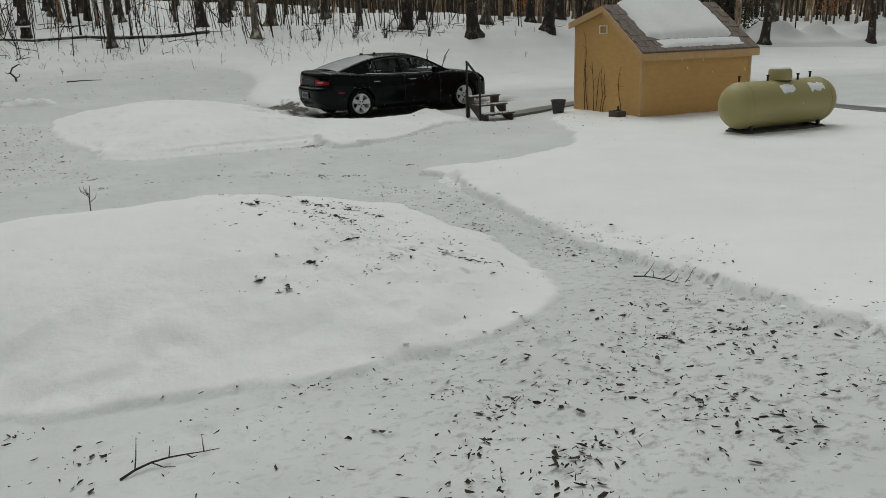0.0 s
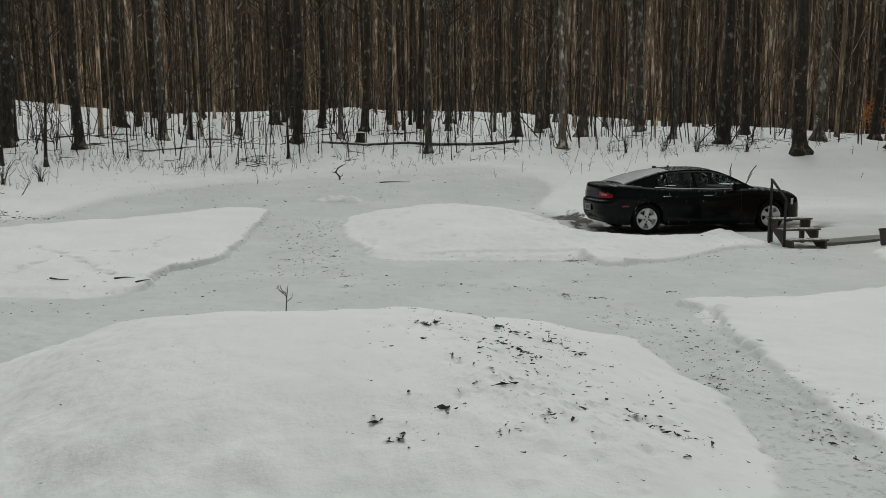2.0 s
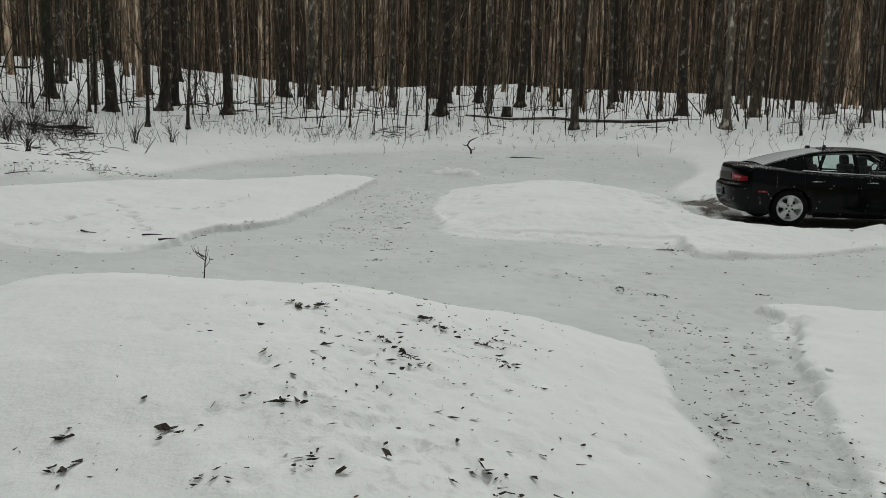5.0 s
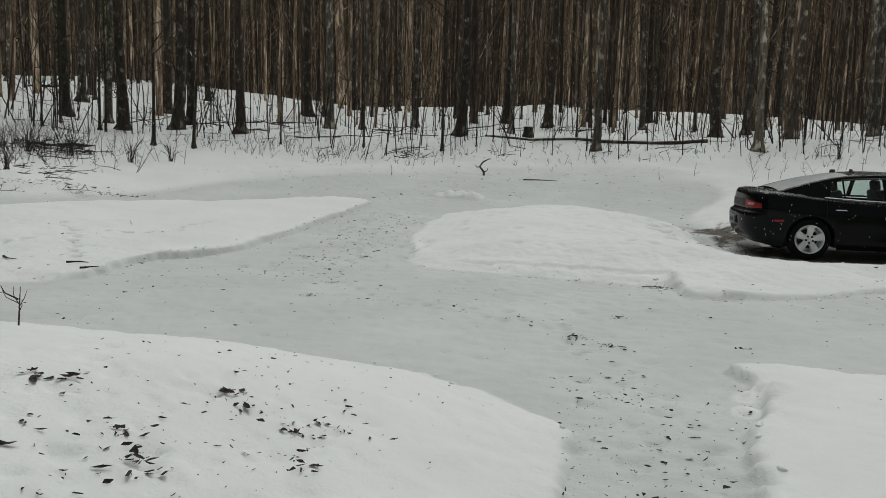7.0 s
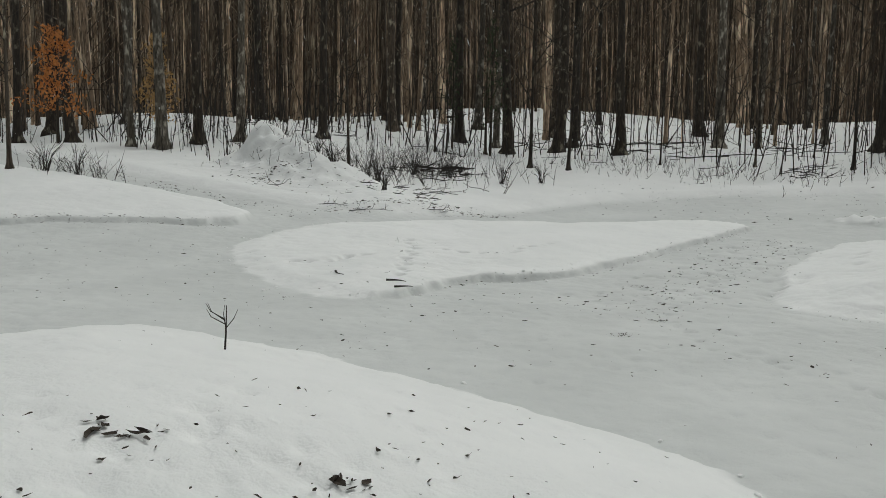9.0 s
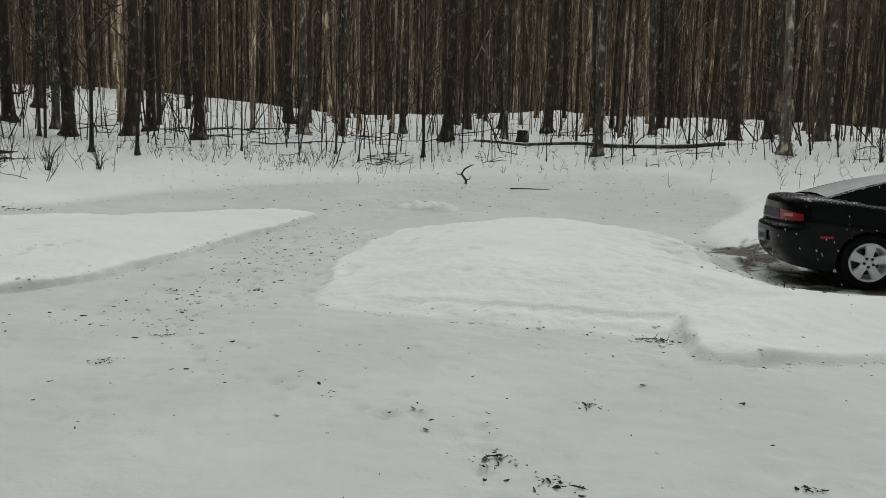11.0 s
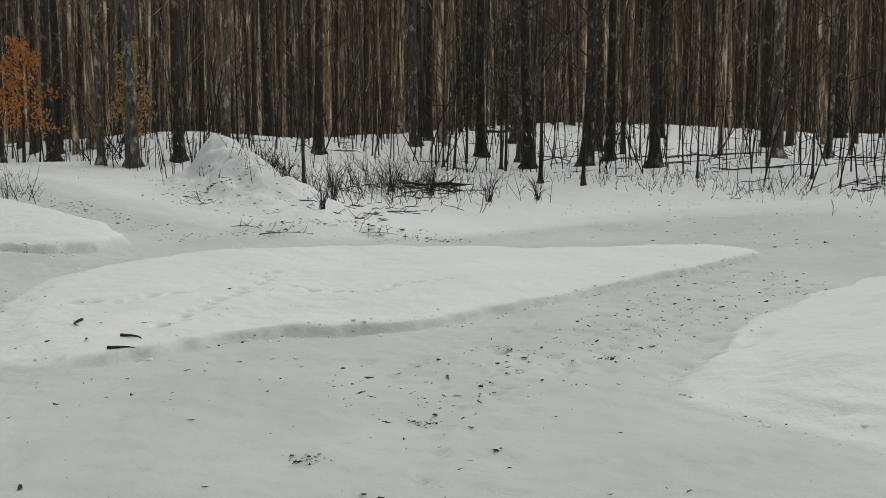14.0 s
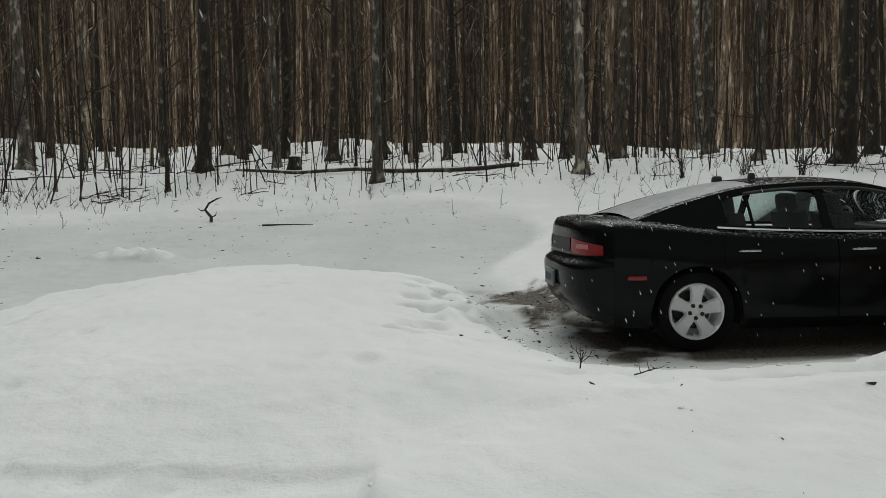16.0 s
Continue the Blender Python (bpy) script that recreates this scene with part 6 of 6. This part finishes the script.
def litter():
    """Dead leaves, bark scraps and soil crumbs strewn over the snow."""
    rng = np.random.RandomState(8)
    xs, ys, ss = [], [], []

    def strew(n, fx, fy, lo, hi):
        for _ in range(int(n * 2.2)):
            xs.append(fx()), ys.append(fy()), ss.append(0.66 * (lo + (hi - lo) * rng.rand() ** 2.4))
    U, N = rng.uniform, rng.normal
    strew(400, lambda: U(-4.6, 0.4), lambda: U(-0.2, 3.0), 0.008, 0.030)
    strew(150, lambda: N(-1.0, 0.8), lambda: N(1.6, 0.6), 0.010, 0.036)
    strew(230, lambda: U(0.5, 1.4), lambda: U(2.8, 8.6), 0.008, 0.030)
    strew(150, lambda: N(-2.5, 0.42), lambda: U(12.0, 20.0), 0.014, 0.046)
    strew(70, lambda: U(-5, 5.0), lambda: U(8.9, 12.8), 0.010, 0.034)
    for (ax, ay), (bx, by) in zip(LANE_TRACK, LANE_TRACK[1:]):
        strew(4.5 * math.hypot(bx - ax, by - ay), lambda: ax + (bx - ax) * U(0, 1) + N(0, 0.12), lambda: ay + (by - ay) * U(0, 1) + N(0, 0.10), 0.012, 0.042)
    for track in (ISLE_TRACK, ISLE_TRACK_B):
        for (ax, ay), (bx, by) in zip(track, track[1:]):
            strew(4 * math.hypot(bx - ax, by - ay), lambda: ax + (bx - ax) * U(0, 1) + N(0, 0.06), lambda: ay + (by - ay) * U(0, 1) + N(0, 0.05), 0.008, 0.028)
    strew(110, lambda: N(-1.2, 0.55), lambda: N(5.2, 0.85), 0.008, 0.030)
    strew(40, lambda: N(-0.9, 0.5), lambda: N(6.6, 0.7), 0.008, 0.028)
    strew(12, lambda: U(-4.8, -2.6), lambda: U(3.8, 7.8), 0.008, 0.020)
    strew(130, lambda: U(-9, 4.5), lambda: U(22, 27.5), 0.02, 0.05)
    strew(110, lambda: U(-13, -3.5), lambda: U(8.9, 12.6), 0.010, 0.036)
    strew(90, lambda: U(-19, -10.5), lambda: U(15.5, 16.4), 0.02, 0.05)
    for k in range(14):
        strew(9, lambda: -11.0 + 0.19 * k + N(0, 0.14), lambda: 16.9 + 0.22 * k + N(0, 0.14), 0.02, 0.06)
    for k in range(12):
        strew(6, lambda: -10.9 - 0.3 * k + N(0, 0.15), lambda: 13.88 - 0.17 * k + N(0, 0.05), 0.014, 0.04)
    for (ax, ay), (bx, by) in zip(ISLE, ISLE[1:]):           # scraps of debris darken the bank foot, standing in for its shade too
        if ax > -5.2 and bx > -5.2 and 12.5 < min(ay, by) < 20.5:
            strew(0.9 * math.hypot(bx - ax, by - ay) * 9, lambda: ax + (bx - ax) * U(0, 1) + N(0.03, 0.05), lambda: ay + (by - ay) * U(0, 1), 0.010, 0.034)
    # same dark foot line, debris and stand-in shade, along the other shovelled edges
    for (ax, ay), (bx, by) in zip(BERM, BERM[1:]):
        if ay < 13.7 and by < 13.7 and ax > -1.2:
            strew(0.9 * math.hypot(bx - ax, by - ay) * 7, lambda: ax + (bx - ax) * U(0, 1), lambda: ay + (by - ay) * U(0, 1) + N(-0.02, 0.05), 0.010, 0.030)
    for (ax, ay), (bx, by) in zip(FIELD, FIELD[1:]):
        if 1.5 < ay < 9.2 and 1.5 < by < 9.2 and ax < 2.2 and bx < 2.2:
            strew(7 * math.hypot(bx - ax, by - ay), lambda: ax + (bx - ax) * U(0, 1) + N(-0.04, 0.04), lambda: ay + (by - ay) * U(0, 1), 0.008, 0.034)
    for (ax, ay), (bx, by) in zip(MOUND, MOUND[1:]):
        if min(ay, by) < 7.5:
            strew(2.5 * math.hypot(bx - ax, by - ay), lambda: ax + (bx - ax) * U(0, 1) + N(0, 0.05), lambda: ay + (by - ay) * U(0, 1) + N(0, 0.05), 0.008, 0.028)
    for (ax, ay), (bx, by) in zip(CLEARED, CLEARED[1:]):
        if -12 < ax < 5.5 and ay > 16:
            strew(1.6 * math.hypot(bx - ax, by - ay), lambda: ax + (bx - ax) * U(0, 1) + N(0, 0.10), lambda: ay + (by - ay) * U(0, 1) + N(0, 0.10), 0.016, 0.05)
    strew(60, lambda: U(3, 9), lambda: U(11, 14.5), 0.012, 0.04)
    strew(60, lambda: U(2, 12), lambda: U(-2, 10), 0.006, 0.02)
    strew(420, lambda: U(-28, 16), lambda: U(27.5, 40), 0.02, 0.07)
    strew(90, lambda: U(-17.5, -10.5), lambda: U(18.2, 22.5), 0.02, 0.07)
    strew(40, lambda: U(-15.5, -11.0), lambda: U(17.4, 20.0), 0.03, 0.08)
    strew(40, lambda: N(-14.0, 0.4), lambda: N(18.4, 0.5), 0.03, 0.08)
    strew(200, lambda: N(4.1, 0.45), lambda: U(16.0, 19.2), 0.012, 0.040)
    strew(120, lambda: U(3.3, 8.5), lambda: U(15.5, 18.2), 0.01, 0.03)
    strew(16, lambda: N(-1.2, 0.6), lambda: N(5.0, 0.8), 0.026, 0.046)
    strew(12, lambda: N(1.42, 0.12), lambda: U(3.5, 8.2), 0.016, 0.036)
    # tufts and torn turf showing through
    # on the heap: dark scraps in small knots
    for cx, cy in ((-0.6, 4.17), (-0.75, 4.28), (-0.45, 4.1), (-2.36, 3.94), (-2.5, 4.15), (-1.78, 3.79), (-2.03, 4.13), (-1.45, 4.0), (-1.6, 4.4), (-1.9, 5.83), (-1.78, 5.87), (-1.22, 5.42), (-1.16, 5.33), (-0.72, 6.05), (-1.0, 6.14), (-1.1, 6.25), (-0.66, 6.2), (-0.62, 5.75), (-1.35, 5.5)):
        strew(3.2, lambda: N(cx, 0.05), lambda: N(cy, 0.035), 0.022, 0.050)
        strew(3, lambda: N(cx, 0.09), lambda: N(cy, 0.06), 0.010, 0.026)
    for cx, cy, n, spread in ((-0.33, 2.52, 23, 0.27), (-0.63, 2.01, 20, 0.22), (-0.46, 1.48, 15, 0.22), (-2.06, 1.75, 20, 0.22), (-2.17, 1.08, 22, 0.26), (-2.41, 0.93, 22, 0.26), (-1.49, 0.92, 30, 0.32), (-0.8, 0.66, 18, 0.29), (-2.71, 1.16, 12, 0.19), (-3.89, 2.75, 8, 0.16), (-4.2, 3.41, 8, 0.16), (-1.49, 0.56, 18, 0.26), (-2.27, 2.15, 7, 0.16), (-1.41, 1.61, 13, 0.21), (-2.51, 1.47, 13, 0.22), (-2.41, 2.58, 6, 0.16), (-2.67, 2.87, 7, 0.16), (-0.28, 1.76, 12, 0.21), (0.62, 5.9, 8, 0.11), (0.6, 5.65, 8, 0.1), (0.75, 4.4, 10, 0.16), (0.98, 4.8, 7, 0.13),
                              (1.95, 12.82, 26, 0.12), (0.75, 9.9, 16, 0.10), (1.05, 9.65, 14, 0.12), (1.25, 10.85, 14, 0.12), (-2.15, 14.35, 16, 0.12), (-3.0, 14.1, 14, 0.12), (-2.1, 12.1, 12, 0.10), (-2.15, 11.25, 16, 0.10), (2.25, 9.75, 10, 0.05), (-14.1, 18.0, 30, 0.16), (-13.7, 24.5, 70, 0.5), (-12.8, 24.2, 50, 0.4), (-10.3, 17.2, 40, 0.22), (-9.2, 18.6, 40, 0.24)):
        strew(n, lambda: N(cx, spread * 0.6), lambda: N(cy, spread * 0.4), 0.010, 0.034)
    X, Y = np.array(xs), np.array(ys)
    Z = surface(X, Y)[0]
    verts, faces = [], []
    for x, y, z, s in zip(X, Y, Z, ss):
        turn = Matrix.Rotation(rng.uniform(0, 6.28), 3, "Z") @ Matrix.Rotation(rng.normal(0, 0.35), 3, "X")
        long, wide, curl = s * rng.uniform(0.9, 2.2), s * rng.uniform(0.15, 0.8), s * rng.uniform(0.2, 0.8)
        base = len(verts)
        for j in range(7):
            if j == 6:
                px, py, pz = 0, 0, 0.0
            else:
                a, q = j * 1.047 + rng.uniform(-0.4, 0.4), rng.uniform(0.45, 1.15)
                px, py, pz = long * q * math.cos(a), wide * q * math.sin(a), rng.uniform(0, 1)
            v = turn @ Vector((px, py, pz * curl))
            verts.append((x + v.x, y + v.y, z + 0.006 + v.z))
        for j in range(6):
            faces.append((base + j, base + (j + 1) % 6, base + 6))
    me = bpy.data.meshes.new("leaf_litter")
    me.from_pydata(verts, [], faces)
    me.materials.append(LEAF_BROWN)
    tagged(new("leaf_litter", me), "dead leaves, scraps and torn turf strewn on snow", "leaves", kind="stuff")


litter()


def clods():
    """Broken lumps of snow along the cut edges."""
    rng = random.Random(14)
    bm = bmesh.new()
    spots = []
    for poly, n, spread in ((MOUND, 18, 0.10), (ISLE, 60, 0.10), (BERM, 70, 0.14), (FIELD[:60], 50, 0.10)):
        for _ in range(n):
            k = rng.randrange(len(poly) - 1)
            u = rng.random()
            (x0, y0), (x1, y1) = poly[k], poly[k + 1]
            if math.hypot(x1 - x0, y1 - y0) > 3:
                continue
            spots.append((x0 + (x1 - x0) * u + rng.gauss(0, spread), y0 + (y1 - y0) * u + rng.gauss(0, spread), rng.uniform(0.008, 0.028)))
    for x, y, s in spots:
        made = bmesh.ops.create_icosphere(bm, subdivisions=2, radius=s)["verts"]
        seed = Vector((x, y, 0)) * 5
        z = height(x, y)
        turn = Euler((rng.uniform(0, 3), rng.uniform(0, 3), rng.uniform(0, 3))).to_matrix()
        for v in made:
            v.co = turn @ (v.co * (1 + 0.5 * noise.noise(v.co * (0.9 / s) + seed)))
            v.co.z = v.co.z * 0.6 + s * 0.12
            v.co += Vector((x, y, z))
    tagged(part("snow_clods", bm, FRESH), "broken snow lumps along the shovelled edges", "snow", kind="stuff")


clods()


def falling_snow():
    rng = np.random.RandomState(19)
    verts, faces = [], []
    for k in range(2100):
        x, y, z = (rng.uniform(-26, 18), rng.uniform(-1, 19), rng.uniform(0.9, 7.5)) if k < 1900 else (rng.uniform(3.0, 9.0), rng.uniform(13.6, 15.6), rng.uniform(0.35, 1.8))
        t = np.clip((y + 1.2) / 11.0, 0, 1)
        if abs(x - (-4.4 + 6.6 * t)) < 3.6 and y < 13.5:
            continue
        s = rng.uniform(0.003, 0.0062) if k < 1900 else rng.uniform(0.0018, 0.0034)
        base = len(verts)
        for px, py, pz in ((s, 0, 0), (0, s, 0), (-s, 0, 0), (0, -s, 0), (1.6 * s, 0, -4.5 * s), (-1.6 * s, 0, 4.5 * s)):
            verts.append((x + px, y + py, z + pz))
        for a, b in ((0, 1), (1, 2), (2, 3), (3, 0)):
            faces += [(base + a, base + b, base + 4), (base + b, base + a, base + 5)]
    me = bpy.data.meshes.new("falling_snow")
    me.from_pydata(verts, [], faces)
    me.materials.append(FRESH)
    tagged(new("falling_snow", me), "light snowflakes drifting down through the air", "snowflakes", kind="stuff")


falling_snow()


def walkway(name, pts, width):
    """A wet concrete path swept nearly clear of snow."""
    bm = bmesh.new()
    rows = []
    for k, (x, y) in enumerate(pts):
        x2, y2 = pts[min(k + 1, len(pts) - 1)]
        x1, y1 = pts[max(k - 1, 0)]
        d = Vector((x2 - x1, y2 - y1)).normalized()
        nx, ny = -d.y * width / 2, d.x * width / 2
        z = max(height(x + nx * u, y + ny * u) for u in (-1, -0.5, 0, 0.5, 1)) + 0.02
        rows.append([(x + nx * u, y + ny * u, z - drop) for u, drop in ((-1.0, 0.12), (-0.98, 0.012), (-0.94, 0.0), (0, -0.004), (0.94, 0.0), (0.98, 0.012), (1.0, 0.12))])
    grid_faces(bm, rows)
    tagged(part(name, bm, dusted("wet_path", (0.17, 0.17, 0.165), 0.35, 6, 0.62)), "wet grey concrete path with patches of snow", "path", kind="structure")


walkway("pavement", [(14.0 - 0.02 * k - 0.004 * k * k, 10.4 - 0.30 * k) for k in range(12)], 0.6)
walkway("pavement", [(7.95 + 0.25 * k, 14.62 + 0.012 * k) for k in range(12)], 0.55)


def broken_branch(x, y):
    """A crooked snag standing out of the ploughed bank."""
    snag = thing("broken_branch", (x, y, height(x, y)), "crooked broken branch standing out of the snow bank", "branch")
    bm = bmesh.new()
    tube(bm, [(0.02, 0, -0.12), (0.03, 0, 0.10), (-0.10, 0.03, 0.26), (-0.02, 0.05, 0.40), (0.16, 0.06, 0.50), (0.24, 0.06, 0.52)], [0.04, 0.035, 0.03, 0.024, 0.016, 0.007], 7)
    part("stem", bm, BARK_DARK, snag)
    for a, b, c in (((-0.10, 0.03, 0.26), (-0.18, 0.0, 0.24), (-0.24, 0.0, 0.30)), ((0.03, 0, 0.10), (0.13, -0.03, 0.14), (0.15, -0.03, 0.22))):
        bm = bmesh.new()
        tube(bm, [a, b, c], [0.018, 0.013, 0.006], 6)
        part("side_twig", bm, BARK_DARK, snag)


broken_branch(-1.2, 27.65)
